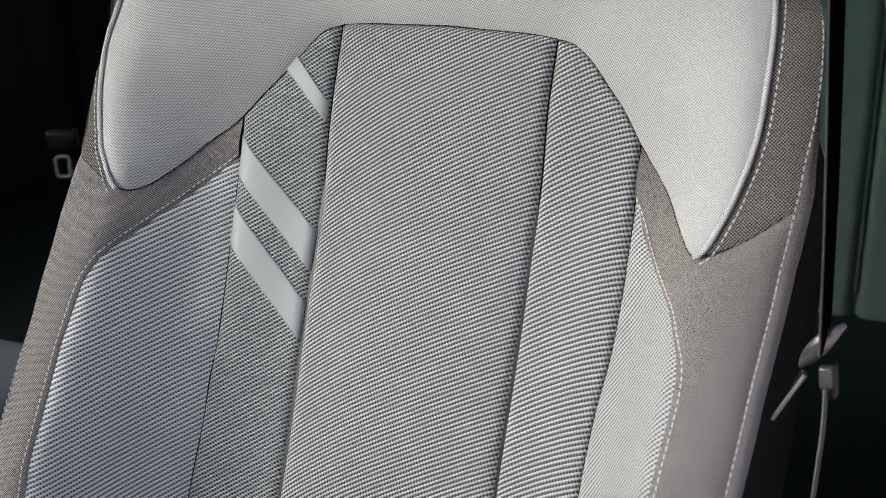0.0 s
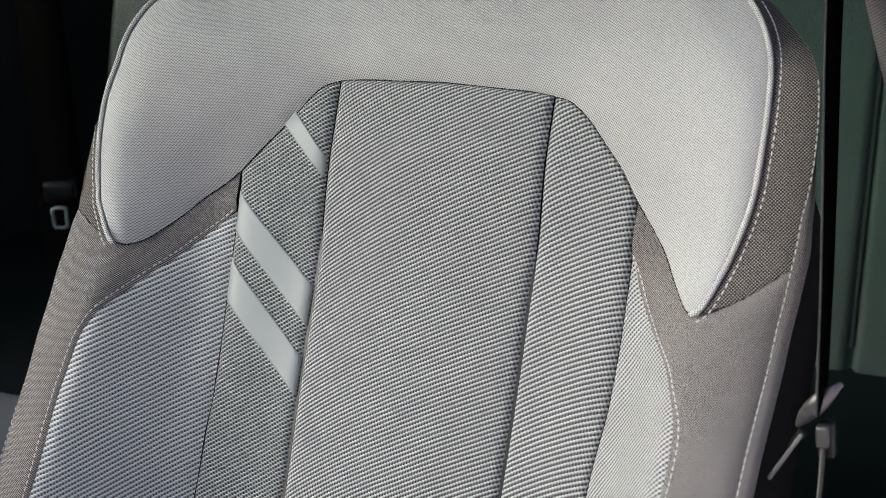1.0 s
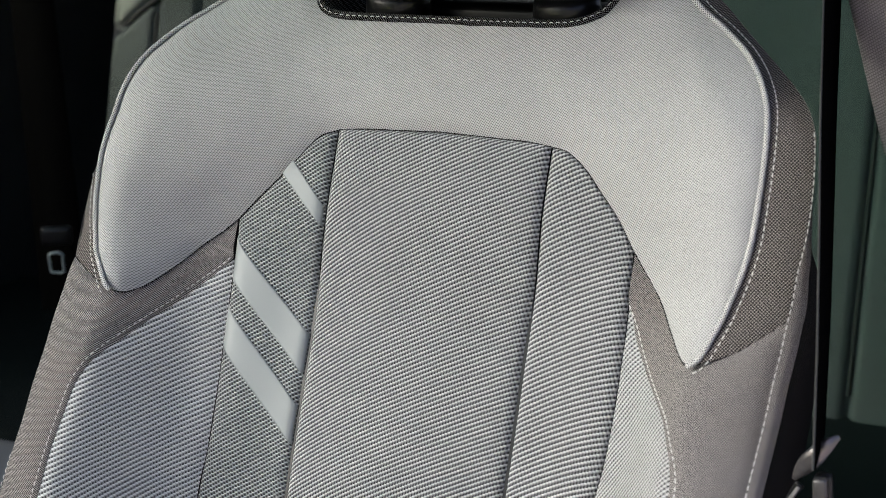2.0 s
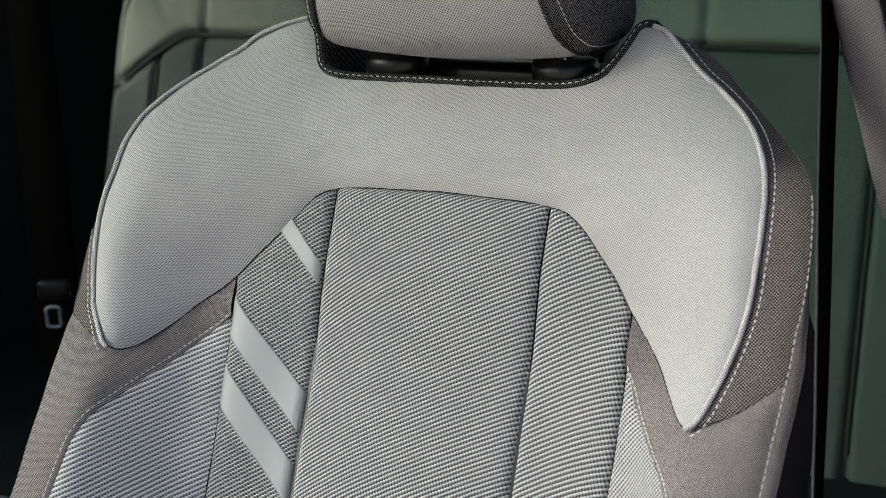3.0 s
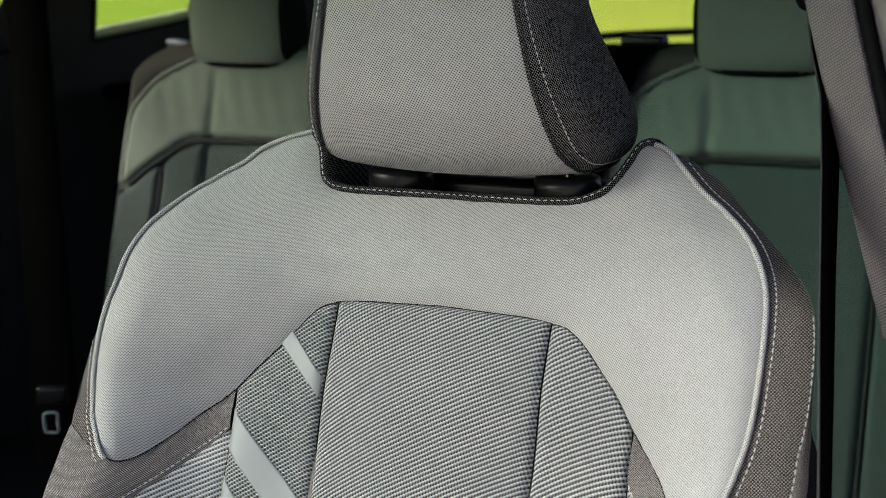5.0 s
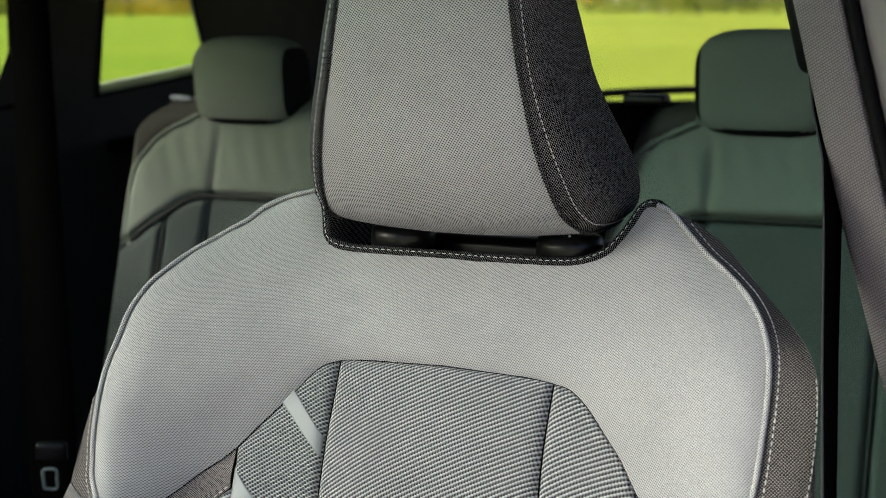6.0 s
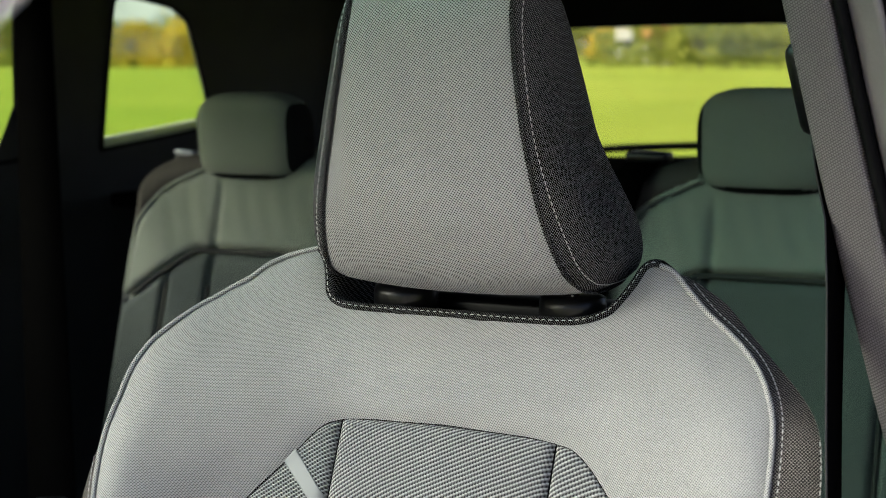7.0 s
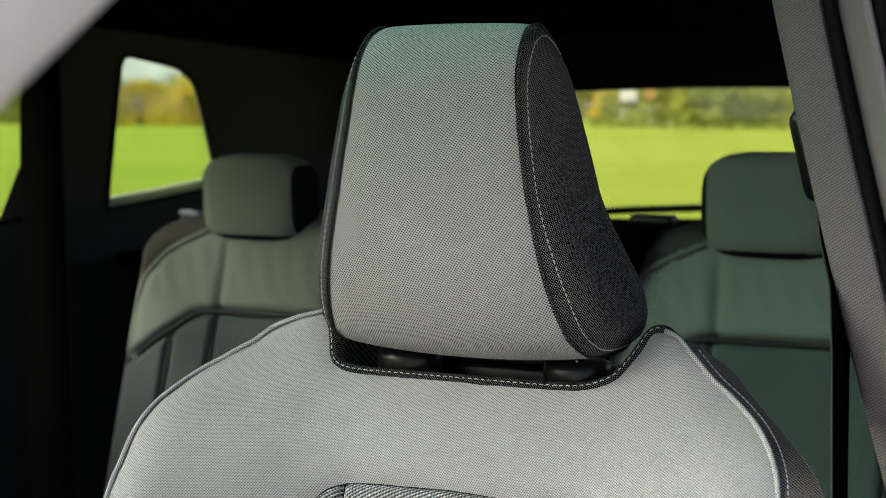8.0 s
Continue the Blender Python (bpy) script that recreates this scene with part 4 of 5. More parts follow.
def rear_back(edge, way, width, pleats, lift):
    """One backrest, given from its piped edge inwards: a yoke over a curved seam, pleated panels below."""
    n_x, n_z = 110, 120
    piping, seam = bent(RIM_PIPING, 120), bent(RIM_SEAM, 160)
    rim = bent(RIM, 400)
    V, UV, band = [], [], []
    for i in range(n_x):
        a = width * (i / (n_x - 1)) ** 1.15
        top = float(np.interp(a, rim[:, 0], rim[:, 1])) if a > 0 else 0.80
        top -= 0.05 * max(0, (a - width + 0.05) / 0.05) ** 2.5
        seam_z = float(np.interp(a, seam[:, 0], seam[:, 1]))
        for j in range(n_z + 2):
            t = min(j / (n_z - 1), 1)
            z = 0.36 + (top - 0.36) * t
            y = rear_y(z) - 0.02
            y += 0.035 * max(0, (z - (top - 0.03)) / 0.03) ** 3 + 0.06 * max(0, (0.03 - a) / 0.03) ** 2 + 0.05 * max(0, (a - width + 0.04) / 0.04) ** 2
            gap = near_dist(np.array([[a, z]]), piping)[0]
            y += 0.006 * math.exp(-((gap / 0.006) ** 2))
            if a > 0.02:
                y += 0.013 * math.exp(-(((z - seam_z) / 0.0065) ** 2)) + (0.004 if z < seam_z else 0.0)
            for c in pleats:
                if z < seam_z or c < 0.1:
                    if z > seam_z:
                        continue
                    y += 0.013 * math.exp(-(((a - c) / 0.005) ** 2))
                else:
                    y += 0.007 * math.exp(-(((a - c - 0.004) / 0.006) ** 2)) * ease((0.90 - z) / 0.05)
            if z > seam_z:
                y -= 0.0007 * math.sin(a * 210 + 3 * math.sin(z * 30)) * max(0, math.sin((z - 0.80) * 28))
            y += 0.05 * max(0, j - n_z + 1)
            V.append((edge + way * a, y, z + lift))
            UV.append((a, z))
            low = float(np.interp(z, piping[::-1, 1], piping[::-1, 0])) if z > 0.74 else 0.0235
            band.append(1 if a < low and z > 0.735 else 2 if z < seam_z else 0)
    quads = grid_faces(n_x, n_z + 2, flip=way > 0)
    group = [min(band[k] for k in q) if len({band[k] for k in q}) > 1 else band[q[0]] for q in quads]
    return V, UV, *([q for q, g in zip(quads, group) if g == w] for w in (0, 1, 2))


# dark tubes laid along the bench seams deepen their lines
SEAM_CORD = plain("dark_seam", (0.02, 0.024, 0.022), 0.8, 0, 900, 0.0, 0.2)
for edge, way, width, pleats, lift in ((-0.812, 1, 0.33, (0.082, 0.146), 0.0), (-0.158, 1, 0.41, (0.134, 0.329), 0.008)):
    V, UV, F, G, L = rear_back(edge, way, width, pleats, lift)
    back = part("backrest", V, F, REAR_CLOTH, bench, "grey-green cloth with stitched pleats", UV)
    part("lower_panel", V, L, REAR_LOWER, bench, "teal ribbed cloth, darkened further for shade", UV)
    part("edge_band", V, G, TAUPE_CLOTH, bench, "taupe cloth edge band", UV)

    def lay(curve, out, count):
        """A curve of the cushion's own coordinates, laid on its surface."""
        c = bent(curve, count)
        y = rear_y(c[:, 1]) - 0.012 - out + 0.06 * np.maximum(0, (0.03 - c[:, 0]) / 0.03) ** 2
        return np.stack([edge + way * c[:, 0], y, c[:, 1] + lift], 1)

    v, f, uv = tube_mesh(lay(RIM_PIPING, 0.004, 90), 0.0034, 10)
    part("piping", v, f, REAR_CLOTH, back, "grey-green piping", uv)
    v, f, uv = tube_mesh(lay([(a + 0.0065, z - 0.003) for a, z in RIM_PIPING[:-1]], 0.003, 90), 0.0022, 8)
    part("seam", v, f, SEAM_CORD, back, "dark tube that deepens the sunken seam", uv)
    v, f, uv = tube_mesh(lay(RIM_SEAM[1:-1] + [(width - 0.03, 0.8000)], 0.0, 90), 0.0030, 8)
    part("seam", v, f, SEAM_CORD, back, "dark tube that deepens the sunken seam", uv)
    for c in pleats:
        v, f, uv = tube_mesh(lay([(c, 0.40), (c, 0.50), (c, 0.60), (c, 0.70), (c, 0.755)], -0.002, 50), 0.0024, 8)
        part("seam", v, f, SEAM_CORD, back, "dark tube that deepens the sunken seam", uv)
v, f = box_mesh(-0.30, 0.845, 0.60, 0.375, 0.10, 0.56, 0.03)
part("centre_backrest", v, f, REAR_LOWER, bench, "teal cloth, darkened further for shade", flat_uv(v))
# the shade over the cushion sits in its cloth colour
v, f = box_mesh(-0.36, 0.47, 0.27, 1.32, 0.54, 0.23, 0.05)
part("bench_cushion", v, f, REAR_SHADED, bench, "grey-green cloth cushion coloured dark for shade", flat_uv(v, 0, 1))
v, f = box_mesh(-0.36, 0.52, 0.08, 1.25, 0.42, 0.18, 0.02)
part("bench_base", v, f, DARK_CLOTH, bench, "dark cloth base")


def rear_headrest(x, y, z, size):
    ob = tagged(new("rear_headrest"), "grey-green cloth headrest on the rear bench", "headrest", "rear headrests")
    ob.location, ob.scale = (x, y, z), (size, size, size * 0.93)
    n_a, n_b = 64, 40
    V, UV = [], []
    for i in range(n_a):
        a = 2 * math.pi * i / n_a
        for j in range(n_b):
            b = -math.pi / 2 + math.pi * j / (n_b - 1)
            power = lambda q, e: math.copysign(abs(q) ** e, q)
            px = 0.085 * power(math.sin(b), 0.5)
            rim = max(0.0, math.cos(b)) ** 0.5
            py, pz = 0.046 * rim * power(math.cos(a), 0.55), 0.068 * rim * power(math.sin(a), 0.5)
            py += 0.16 * pz * -0.35 + 0.5 * px * px
            pz -= 0.9 * max(0.0, px * px - 0.001) if pz > 0 else 0.0
            V.append((px, py, pz))
            UV.append((px, pz + 0.2 * py))
    quads = grid_faces(n_a, n_b, wrap=True)
    # lowest faces get dark cloth in place of the shade beneath
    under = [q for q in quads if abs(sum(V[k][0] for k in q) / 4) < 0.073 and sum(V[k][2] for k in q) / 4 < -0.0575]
    part("underside", V, under, DARK_CLOTH, ob, "underside darkened for the shade beneath the headrest", UV)
    middle = [q for q in quads if abs(sum(V[k][0] for k in q) / 4) < 0.073 and sum(V[k][2] for k in q) / 4 >= -0.0575]
    part("cushion", V, middle, REAR_CLOTH, ob, "grey-green cloth", UV)
    for side in (-1, 1):
        rest = [q for q in quads if side * sum(V[k][0] for k in q) / 4 >= 0.073]
        part("side_panel", V, rest, DARK_CLOTH, ob, "dark cloth side", UV)
        v2, f2, uv2 = tube_mesh([(side * 0.05, 0.02, -0.12), (side * 0.05, 0.02, -0.08), (side * 0.05, 0.018, -0.03)], 0.006, 12)
        part("post", v2, f2, BLACK_PLASTIC, ob, "black post")
    return ob


rear_headrest(-0.624, 0.77, 0.944, 0.88)
rear_headrest(0.034, 0.77, 0.953, 0.92)

# made-up pale piece on a black block, coloured to imitate a bluish glint
latch = tagged(new("glint_piece"), "pale piece standing for a glint behind the rear bench", "latch")
v, f = box_mesh(0, 0, 0, 0.034, 0.02, 0.006, 0.002, pose(-0.838, 0.93, 0.9075, 0, 6, 0))
part("glint_bar", v, f, GLINT_PALE, latch, "pale bar coloured as the glint")
v, f = box_mesh(-0.835, 0.955, 0.868, 0.06, 0.05, 0.074, 0.008)
part("glint_support", v, f, BLACK_PLASTIC, latch, "black block added to carry the glint bar")

# parcel shelf behind the bench
v, f = box_mesh(-0.37, 1.40, 0.825, 1.34, 0.78, 0.02, 0.006)
tagged(part("parcel_shelf", v, f, HEADLINER, None, "black luggage cover behind the rear bench", smooth=False), category="luggage cover")

# ---- near door pillar, belts ----
pillar = tagged(new("door_pillar"), "grey cloth-covered door pillar with a rubber seal", "pillar", kind="structure")


def pillar_strip(x_off, width, depth, mat, name, label, z0=0.8035, z1=1.24):
    V, UV = [], []
    cross = [(0, 0.05), (0.0, 0.006), (0.002, 0.0015), (0.006, 0.0), (width - 0.006, -depth * 0.7), (width - 0.002, -depth), (width, -depth + 0.004), (width, 0.05)]
    for i in range(30):
        z = z0 + (z1 - z0) * i / 29
        k = (z - 0.8035) / 0.315
        x = 0.2757 - 0.082 * k - 0.010 * k * (1 - k)
        for cx, cy in cross:
            V.append((x + x_off + cx, 0.04 + cy, z))
            UV.append((x_off + cx, z))
    f = grid_faces(30, 8) + [tuple(range(7, -1, -1)), tuple(29 * 8 + q for q in range(8))]
    return part(name, V, f, mat, pillar, label, UV)


pillar_strip(0.0, 0.030, 0.004, PILLAR_WEAVE, "pillar_cover", "grey woven cloth")
pillar_strip(0.0305, 0.007, 0.006, RUBBER, "pillar_seal", "black rubber seal", 0.815)
pillar_strip(0.038, 0.022, 0.012, JAMB, "jamb_rail", "grey painted rail", 0.815)
pillar_strip(0.0605, 0.006, 0.012, RUBBER, "pillar_seal", "black rubber seal", 0.815)
pillar_strip(0.067, 0.06, 0.02, JAMB, "jamb", "silver painted jamb", 0.815)
v, f = box_mesh(0.375, 0.10, 0.39, 0.11, 0.12, 0.82, 0.01)
part("pillar_foot", v, f, TRIM_DARK, pillar, "black trim")

belt = tagged(new("seat_belt"), "black seat belt hanging twisted beside the front seat", "seat belt")
v, f = box_mesh(0, 0, 0, 0.03, 0.03, 0.062, 0.009, pose(0.212, 0.115, 1.026, 0, -14, 0))
part("belt_guide", v, f, BLACK_PLASTIC, belt, "black plastic belt guide")
V, UV = [], []
for i in range(80):
    k = i / 79
    z = 1.02 - k * 0.334
    y = 0.1 - 0.75 * (1 - z)
    x = float(np.interp(-z, (-1.02, -0.975, -0.949, -0.91, -0.84, -0.787, -0.7355, -0.686), (0.213, 0.2255, 0.2355, 0.243, 0.254, 0.2632, 0.2718, 0.279)))
    half = 0.0235
    ang = radians(86.5 + 9 * k)
    dx, dy = math.cos(ang) * half, math.sin(ang) * half
    for a, b in ((-1, -0.0007), (1, -0.0007), (1, 0.0007), (-1, 0.0007)):
        V.append((x + a * dx + b * math.sin(ang), y + a * dy - b * math.cos(ang), z))
F = [(i * 4 + q, i * 4 + (q + 1) % 4, i * 4 + 4 + (q + 1) % 4, i * 4 + 4 + q) for i in range(79) for q in range(4)]
part("webbing", V, F, WEBBING, belt, "black woven webbing")
# thin grey tube imitates the highlight along the belt's edge
edge = [V[i] for i in range(0, len(V), 4)]
v, f, uv = tube_mesh(edge, 0.0006, 8)
part("edge_gleam", v, f, EDGE_GLEAM, belt, "grey line for the highlight on the webbing's edge", uv)
v, f = tapered([(0.2655, -0.13, 0.6655), (0.2695, -0.131, 0.6720), (0.2765, -0.132, 0.6815), (0.2835, -0.131, 0.6895), (0.2875, -0.128, 0.6925)], (0.0012, 0.0040, 0.0052, 0.0050, 0.0036, 0.0014), 16, 0.6)
part("anchor_loop", v, f, LOOP_STEEL, belt, "worn dark steel loop")
v, f = tapered([(0.2625, -0.131, 0.6520), (0.2655, -0.131, 0.6575), (0.2690, -0.131, 0.6635)], (0.0015, 0.0022, 0.0028), 10, 0.6)
part("loop_neck", v, f, BLACK_PLASTIC, belt, "black plastic neck")
v, f = box_mesh(0, 0, 0, 0.0022, 0.006, 0.034, 0.0006, pose(0.2605, -0.13, 0.6475, 0, 29, 0))
part("anchor_plate", v, f, STEEL, belt, "bare steel plate")
v, f = box_mesh(0, 0, 0, 0.0072, 0.0066, 0.0125, 0.0016, pose(0.2795, -0.13, 0.662, 0, -4, 0))
part("crimp", v, f, CRIMP, belt, "steel crimp")
v, f = box_mesh(0, 0, 0, 0.0090, 0.008, 0.0205, 0.002, pose(0.2808, -0.1255, 0.6585, 0, -4, 0))
part("crimp_sleeve", v, f, BLACK_PLASTIC, belt, "black plastic sleeve behind the crimp")
core = bent([(0.2797, -0.13, 0.656), (0.2795, -0.131, 0.63), (0.2775, -0.132, 0.60), (0.274, -0.133, 0.55), (0.270, -0.14, 0.40), (0.268, -0.15, 0.01)], 900)
for strand in range(3):
    wind = np.arange(900) * 0.75 + strand * 2 * math.pi / 3
    v, f, uv = tube_mesh(core + 0.0008 * np.stack([np.cos(wind), np.sin(wind), 0 * wind], 1), 0.0008, 5)
    part("cable_strand", v, f, CABLE_STEEL, belt, "thin twisted steel cable", uv)

belt2 = tagged(new("seat_belt"), "black seat belt with a pale buckle tongue hanging in the dark", "seat belt")
V = []
for i in range(30):
    k = i / 29
    p = Vector((-0.602, 0.335, 0.50)).lerp(Vector((-1.0, 0.80, 1.16)), k)
    for a, b in ((-0.025, 0), (0.025, 0), (0.025, 0.0014), (-0.025, 0.0014)):
        V.append((p.x + a * 0.85, p.y + a * 0.5 + b, p.z))
F = [(i * 4 + q, i * 4 + (q + 1) % 4, i * 4 + 4 + (q + 1) % 4, i * 4 + 4 + q) for i in range(29) for q in range(4)]
part("webbing", V, F, WEBBING, belt2, "black woven webbing")
loop = bent([(-0.006, 0, -0.0105), (0.006, 0, -0.0105), (0.0068, 0, 0), (0.006, 0, 0.0095), (-0.006, 0, 0.0095), (-0.0068, 0, 0), (-0.006, 0, -0.0105)], 60)
R = Matrix.Translation((-0.597, 0.322, 0.556)) @ Matrix.Rotation(radians(30), 4, "Z")
v, f, uv = tube_mesh([tuple(R @ Vector(p)) for p in loop], 0.0016, 8)
part("buckle_tongue", v, f, plain("pale_metal", (0.30, 0.36, 0.36), 0.4, 0.5, 900, 0.0, 0.1), belt2, "pale metal tongue")
v, f = box_mesh(0, 0, 0, 0.032, 0.012, 0.02, 0.004, Matrix.Translation((-0.600, 0.33, 0.583)) @ Matrix.Rotation(radians(30), 4, "Z"))
part("tongue_grip", v, f, BLACK_PLASTIC, belt2, "black plastic grip")

strap = tagged(new("seat_belt"), "black middle seat belt over the top of the rear bench", "seat belt")
V = []
for i in range(24):
    k = i / 23
    x, z, y = -0.112 - 0.055 * k, 0.933 - 0.22 * k, 0.765 - 0.06 * k + 0.06 * max(0, 1 - 8 * k)
    for a, b in ((-0.021, 0), (0.021, 0), (0.021, 0.0014), (-0.021, 0.0014)):
        V.append((x + a, y - 0.02 + b, z))
F = [(i * 4 + q, i * 4 + (q + 1) % 4, i * 4 + 4 + (q + 1) % 4, i * 4 + 4 + q) for i in range(23) for q in range(4)]
part("webbing", V, F, WEBBING, strap, "black woven webbing")
v, f = box_mesh(-0.112, 0.80, 0.93, 0.05, 0.03, 0.012, 0.004)
part("belt_guide", v, f, BLACK_PLASTIC, strap, "black plastic belt guide")

wiper = tagged(new("rear_wiper"), "black wiper arm lying along the rear window", "wiper")
v, f, uv = tube_mesh(bent([(-0.56, 1.86, 0.865), (-0.50, 1.862, 0.871), (-0.42, 1.862, 0.876), (-0.33, 1.862, 0.881), (-0.20, 1.862, 0.884)], 40), 0.0078, 8)
part("wiper_arm", v, f, BLACK_PLASTIC, wiper, "black plastic arm")
v, f = box_mesh(-0.20, 1.866, 0.884, 0.05, 0.025, 0.03, 0.006)
part("wiper_hub", v, f, BLACK_PLASTIC, wiper, "black plastic hub")

# centre armrest
arm = tagged(new("centre_armrest"), "blue-grey vinyl armrest between the front seats", "armrest")
v, f = box_mesh(-0.52, -0.06, 0.425, 0.20, 0.38, 0.07, 0.028)
part("armrest_pad", v, f, ARM_VINYL, arm, "blue-grey vinyl pad")
v, f = box_mesh(-0.52, -0.06, 0.198, 0.17, 0.34, 0.396, 0.015)
part("console", v, f, BLACK_PLASTIC, arm, "black plastic console")

# front door pillar beside the camera, silver paint
v, f, uv = tube_mesh(bent([(0.154, -1.15, 0.7265), (0.159, -0.90, 0.8945), (0.161, -0.63, 1.0795), (0.163, -0.45, 1.1965), (0.164, -0.32, 1.2635)], 40), 0.04, 20, 1.0)
tagged(part("windscreen_pillar", v, f, GREY_PAINT, None, "silver painted windscreen pillar"), category="pillar", kind="structure")

# ---- outdoors ----
def ground_material():
    m, nodes, links, shader = material("meadow")
    a, b = noise_of(nodes, links, 0.05, 5), noise_of(nodes, links, 3.0, 6)
    t = calc(nodes, links, "ADD", calc(nodes, links, "MULTIPLY", a, 0.7), calc(nodes, links, "MULTIPLY", b, 0.3))
    t = calc(nodes, links, "MULTIPLY_ADD", t, 1.7, -0.37)
    links.new(mixed(nodes, links, t, (0.19, 0.32, 0.015), (0.53, 0.55, 0.07)), shader.inputs["Base Color"])
    shader.inputs["Roughness"].default_value = 0.95
    shader.inputs["Specular IOR Level"].default_value = 0.1
    bp = nodes.new("ShaderNodeBump")
    bp.inputs["Strength"].default_value, bp.inputs["Distance"].default_value = 0.6, 0.08
    links.new(noise_of(nodes, links, 12, 6), bp.inputs["Height"])
    links.new(bp.outputs[0], shader.inputs["Normal"])
    return m


GROUND_Z = -0.37
n = 41
ax = np.sign(np.linspace(-1, 1, n)) * np.abs(np.linspace(-1, 1, n)) ** 3 * 3000
V = [(x, y, GROUND_Z) for x in ax for y in ax]
tagged(part("ground", V, grid_faces(n, n), ground_material(), None, "bright green meadow reaching to the horizon"), category="meadow", kind="structure")

# unseen pale slab, added to bounce warm light up at the open side
v, f = box_mesh(2.0, -1.5, GROUND_Z + 0.004, 12.0, 17.0, 0.03, 0)
tagged(part("road", v, f, plain("pale_bounce_concrete", (0.56, 0.53, 0.50), 0.9, 0, 30, 0.002, 0.3, 0.1), None, "unseen pale concrete slab added to bounce light into the car", smooth=False), category="road", kind="structure")

# hazy white clouds low over the whole horizon
def cloud_material():
    m, nodes, links, shader = material("hazy_cloud")
    t = calc(nodes, links, "MULTIPLY_ADD", noise_of(nodes, links, 0.012, 4), 2.2, -0.55)
    links.new(mixed(nodes, links, t, (0.32, 0.32, 0.315), (0.63, 0.61, 0.60)), shader.inputs["Emission Color"])
    shader.inputs["Emission Strength"].default_value = 1.0
    shader.inputs["Base Color"].default_value = (0, 0, 0, 1)
    shader.inputs["Specular IOR Level"].default_value = 0.0
    return m


V = []
for k in range(240):
    t = 2 * math.pi * k / 240
    top = 150 + 26 * noise.noise(Vector((6 * math.cos(t), 6 * math.sin(t), 0.3))) + 12 * noise.noise(Vector((25 * math.cos(t), 25 * math.sin(t), 1.7)))
    V += [(2600 * math.cos(t), 2600 * math.sin(t), z) for z in (GROUND_Z, 0.6 * top, top)]
F = [(3 * k + r, 3 * ((k + 1) % 240) + r, 3 * ((k + 1) % 240) + r + 1, 3 * k + r + 1) for k in range(240) for r in (0, 1)]
tagged(part("backdrop", V, F, cloud_material(), None, "hazy white cloud bank low over the horizon"), category="sky", kind="structure")

BARK = plain("bark", (0.10, 0.075, 0.055), 0.9, 0, 8, 0.01, 0.4)


def leaf_material(name, c1, c2):
    m, nodes, links, shader = material(name)
    g = nodes.new("ShaderNodeNewGeometry")
    links.new(mixed(nodes, links, g.outputs["Random Per Island"], c1, c2), shader.inputs["Base Color"])
    shader.inputs["Roughness"].default_value = 0.7
    shader.inputs["Specular IOR Level"].default_value = 0.2
    return m


LEAF_GREEN = leaf_material("green_leaves", (0.10, 0.15, 0.02), (0.42, 0.44, 0.07))
LEAF_GOLD = leaf_material("autumn_leaves", (0.45, 0.36, 0.03), (0.80, 0.55, 0.05))


def tree(x, y, height, mat, name, label, seed, spread=0.38, low=0.25):
    rng = random.Random(seed)
    ob = tagged(new(name), label, "tree" if name == "tree" else "bush", "field edge trees" if name == "tree" else "field edge bushes")
    ob.location = (x, y, GROUND_Z)
    V, F = [], []

    def limb(a, b, r0, r1):
        ahead = (b - a).normalized()
        side = ahead.orthogonal().normalized()
        other = ahead.cross(side)
        base = len(V)
        for p, r in ((a, r0), (b, r1)):
            for k in range(6):
                t = 2 * math.pi * k / 6
                V.append(p + r * (math.cos(t) * side + math.sin(t) * other))
        for k in range(6):
            F.append((base + k, base + (k + 1) % 6, base + 6 + (k + 1) % 6, base + 6 + k))

    limb(Vector((0, 0, -0.1)), Vector((0, 0, height * 0.6)), height * 0.03, height * 0.012)
    tips = []
    for k in range(9):
        t = 2 * math.pi * k / 9 + rng.uniform(-0.3, 0.3)
        a = Vector((0, 0, height * rng.uniform(0.2, 0.55)))
        b = Vector((math.cos(t) * height * spread * rng.uniform(0.5, 0.9), math.sin(t) * height * spread * rng.uniform(0.5, 0.9), height * rng.uniform(0.4, 0.9)))
        limb(a, b, height * 0.012, height * 0.004)
        tips.append(b)
    part("trunk", V, F, BARK, ob, "brown trunk with limbs")
    LV, LF = [], []
    centres = tips + [Vector((0, 0, height * 0.8)), Vector((0, 0, height * 0.55))]
    if low < 0.2:
        centres += [Vector((t.x * 1.2, t.y * 1.2, height * 0.25)) for t in tips]
    if low < 0.08:
        centres += [Vector((t.x * 1.5, t.y * 1.5, height * 0.07)) for t in tips]
    for k in range(1900):
        c = rng.choice(centres)
        d = Vector((rng.gauss(0, 1), rng.gauss(0, 1), rng.gauss(0, 0.8))) * height * 0.10
        p = c + d
        p.z = max(p.z, height * low * rng.uniform(0.2, 1))
        s = height * rng.uniform(0.02, 0.05)
        a, b = Vector((rng.gauss(0, 1), rng.gauss(0, 1), rng.gauss(0, 1))).normalized(), Vector((rng.gauss(0, 1), rng.gauss(0, 1), rng.gauss(0, 1))).normalized()
        base = len(LV)
        LV += [p - a * s, p + b * s, p + a * s, p - b * s]
        LF.append((base, base + 1, base + 2, base + 3))
    part("crown", LV, LF, mat, ob, "loose leafy crown", smooth=False)
    return ob


def at_bearing(az, dist):
    return 0.406 - math.sin(radians(az)) * dist, -0.865 + math.cos(radians(az)) * dist


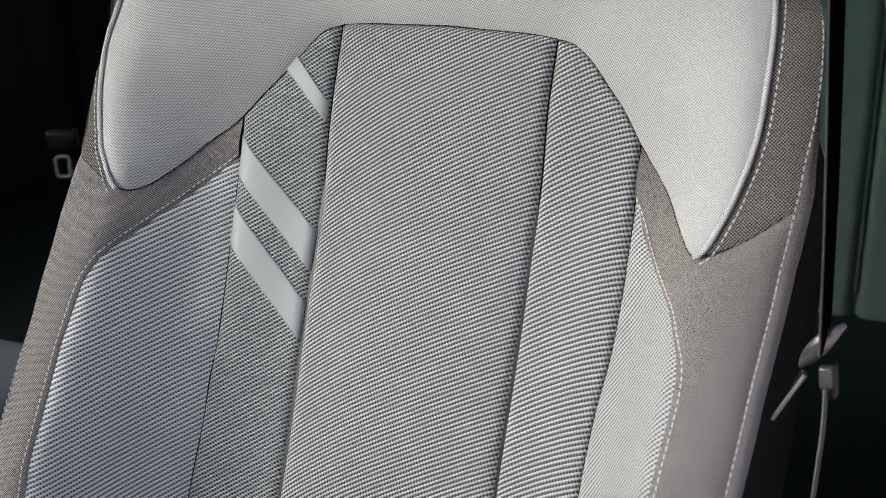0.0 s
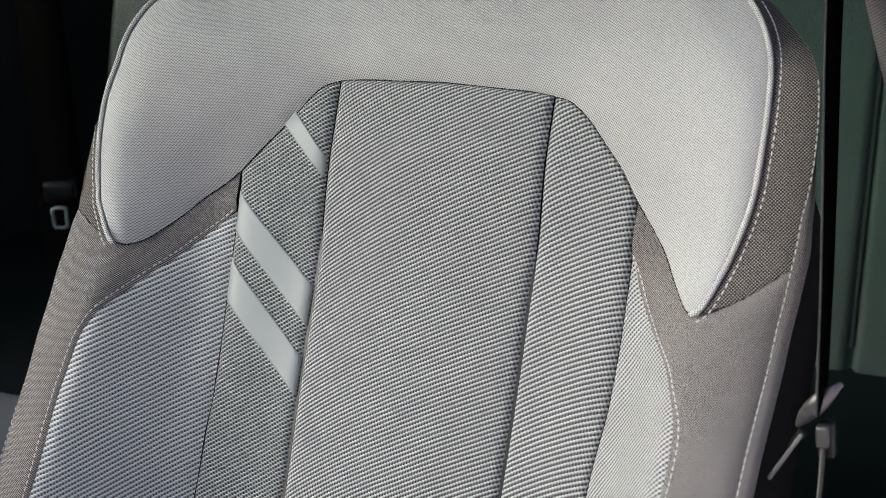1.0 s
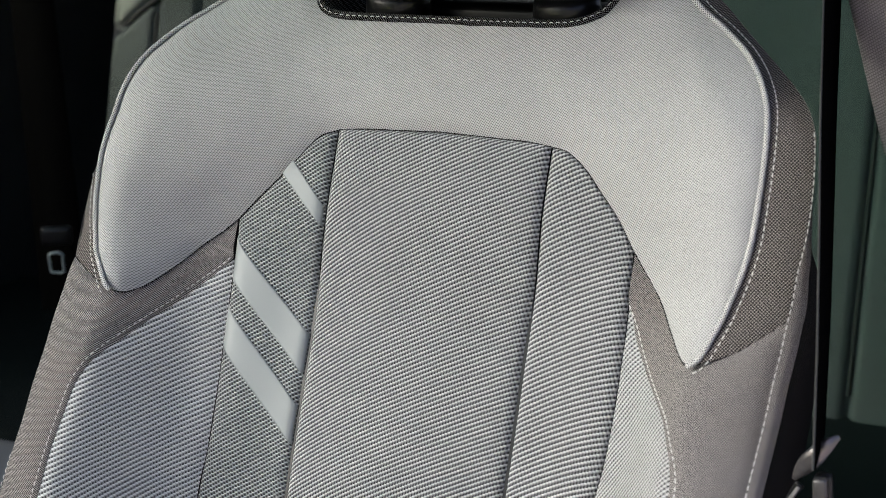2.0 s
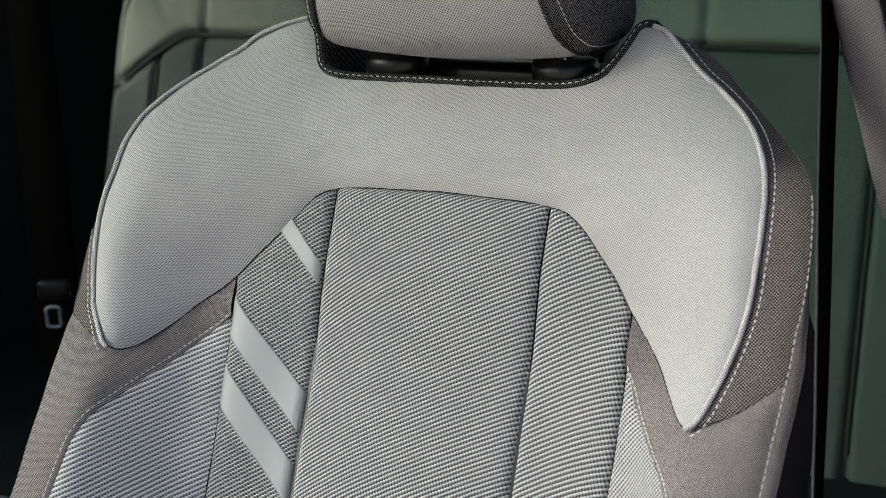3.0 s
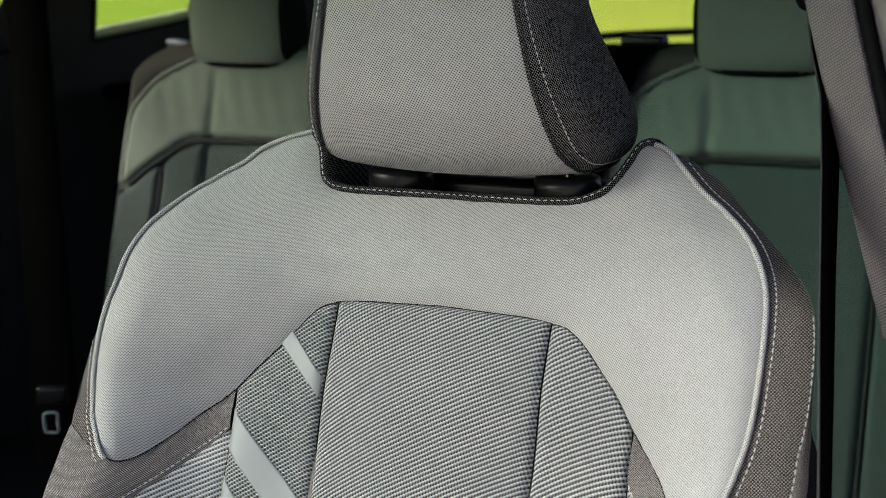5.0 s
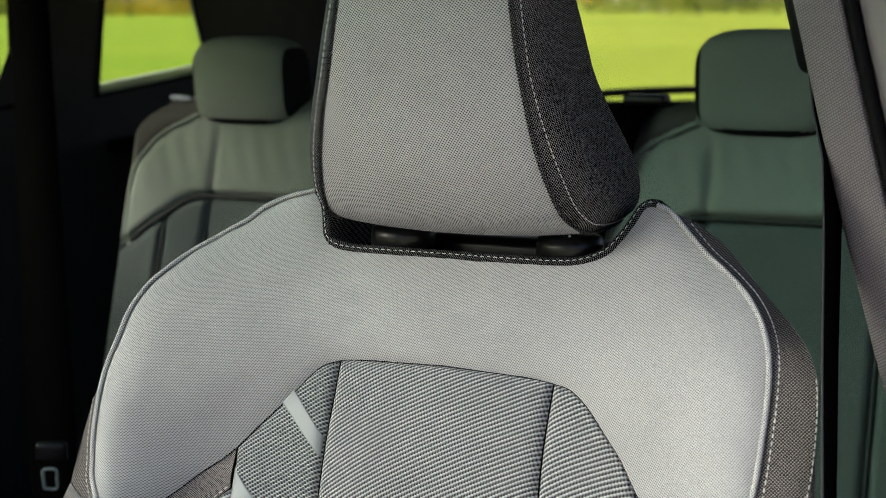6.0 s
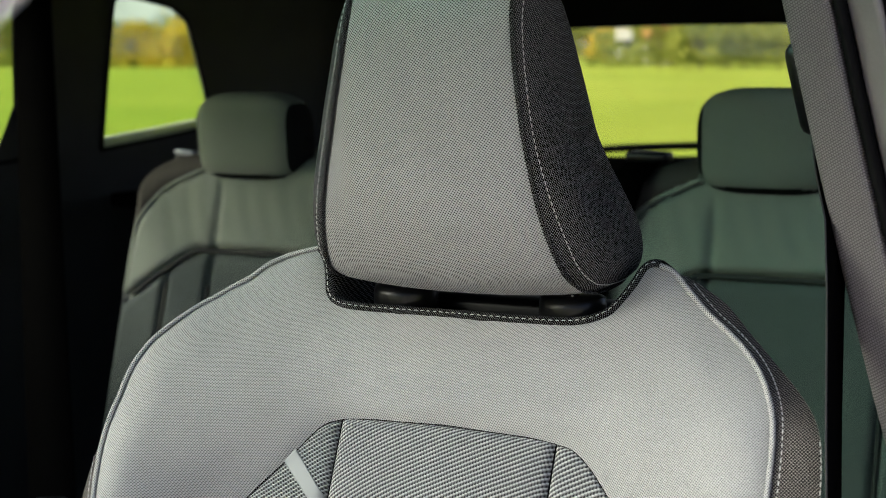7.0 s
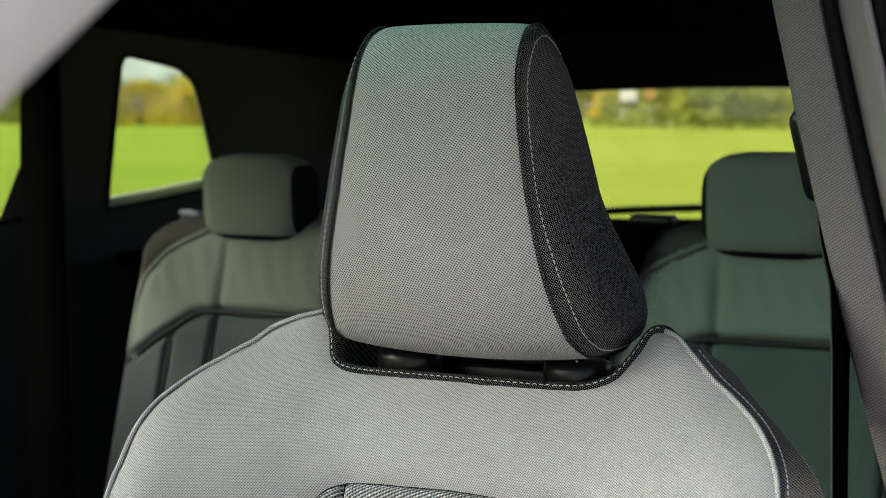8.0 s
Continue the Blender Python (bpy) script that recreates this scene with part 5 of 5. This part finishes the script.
rng = random.Random(5)
for k in range(21):
    x, y = at_bearing(32.3 + k * 0.53 + rng.uniform(-0.3, 0.3), rng.uniform(185, 215))
    tree(x, y, rng.uniform(5.6, 7.8), LEAF_GOLD if k % 3 else LEAF_GREEN, "tree", "golden autumn tree at the far edge of the meadow" if k % 3 else "green tree at the far edge of the meadow", 20 + k, 0.5, 0.05)
for k in range(9):
    x, y = at_bearing(11.0 + k * 0.72 + rng.uniform(-0.2, 0.2), rng.uniform(165, 185))
    tree(x, y, rng.uniform(4.6, 6.2), LEAF_GREEN, "bush", "dark green bush at the edge of the meadow", 50 + k, 0.6, 0.1)
for k in range(20):
    x, y = at_bearing(9.0 + k * 0.62, rng.uniform(285, 320))
    tree(x, y, rng.uniform(7, 10), LEAF_GREEN if k % 4 else LEAF_GOLD, "tree", "green tree far behind the meadow", 120 + k, 0.45, 0.15)

WHITE_WALL = plain("white_render", (0.80, 0.79, 0.76), 0.8, 0, 3, 0.0, 0.1)
ROOF_TILE = plain("orange_roof_tiles", (0.62, 0.23, 0.09), 0.7, 0, 4, 0.02, 0.3)
PANE_DARK = plain("dark_panes", (0.03, 0.035, 0.04), 0.1, 0, 3, 0.0, 0.2)


def house(az, dist, w, d, h):
    x, y = at_bearing(az, dist)
    ob = tagged(new("house"), "small white house with an orange tiled roof", "house", "houses beyond the meadow")
    ob.matrix_basis = Matrix.Translation((x, y, GROUND_Z)) @ Matrix.Rotation(radians(az), 4, "Z")
    v, f = box_mesh(0, 0, h / 2, w, d, h, 0)
    part("wall", v, f, WHITE_WALL, ob, "white rendered walls", smooth=False)
    e = 0.4
    v = [(-w / 2 - e, -d / 2 - e, h), (w / 2 + e, -d / 2 - e, h), (w / 2 + e, d / 2 + e, h), (-w / 2 - e, d / 2 + e, h), (-w / 2 - e, 0, h + d * 0.45), (w / 2 + e, 0, h + d * 0.45)]
    part("roof", v, [(0, 1, 5, 4), (2, 3, 4, 5), (1, 2, 5), (3, 0, 4), (3, 2, 1, 0)], ROOF_TILE, ob, "orange tiled roof", smooth=False)
    for k in (-0.3, 0.0, 0.3):
        v, f = box_mesh(k * w, -d / 2 - 0.01, h * 0.55, 0.9, 0.08, 1.2, 0)
        part("window", v, f, PANE_DARK, ob, "dark window", smooth=False)


house(17.0, 222, 4.2, 3.4, 4.1)
house(18.3, 232, 2.4, 3.0, 5.7)
for k, az in enumerate((18.8, 18.1, 17.4)):
    x, y = at_bearing(az, 200 + 6 * k)
    tree(x, y, 3.3 - 0.45 * k, LEAF_GREEN, "bush", "dark green bush in front of the houses", 70 + k, 0.7, 0.05)
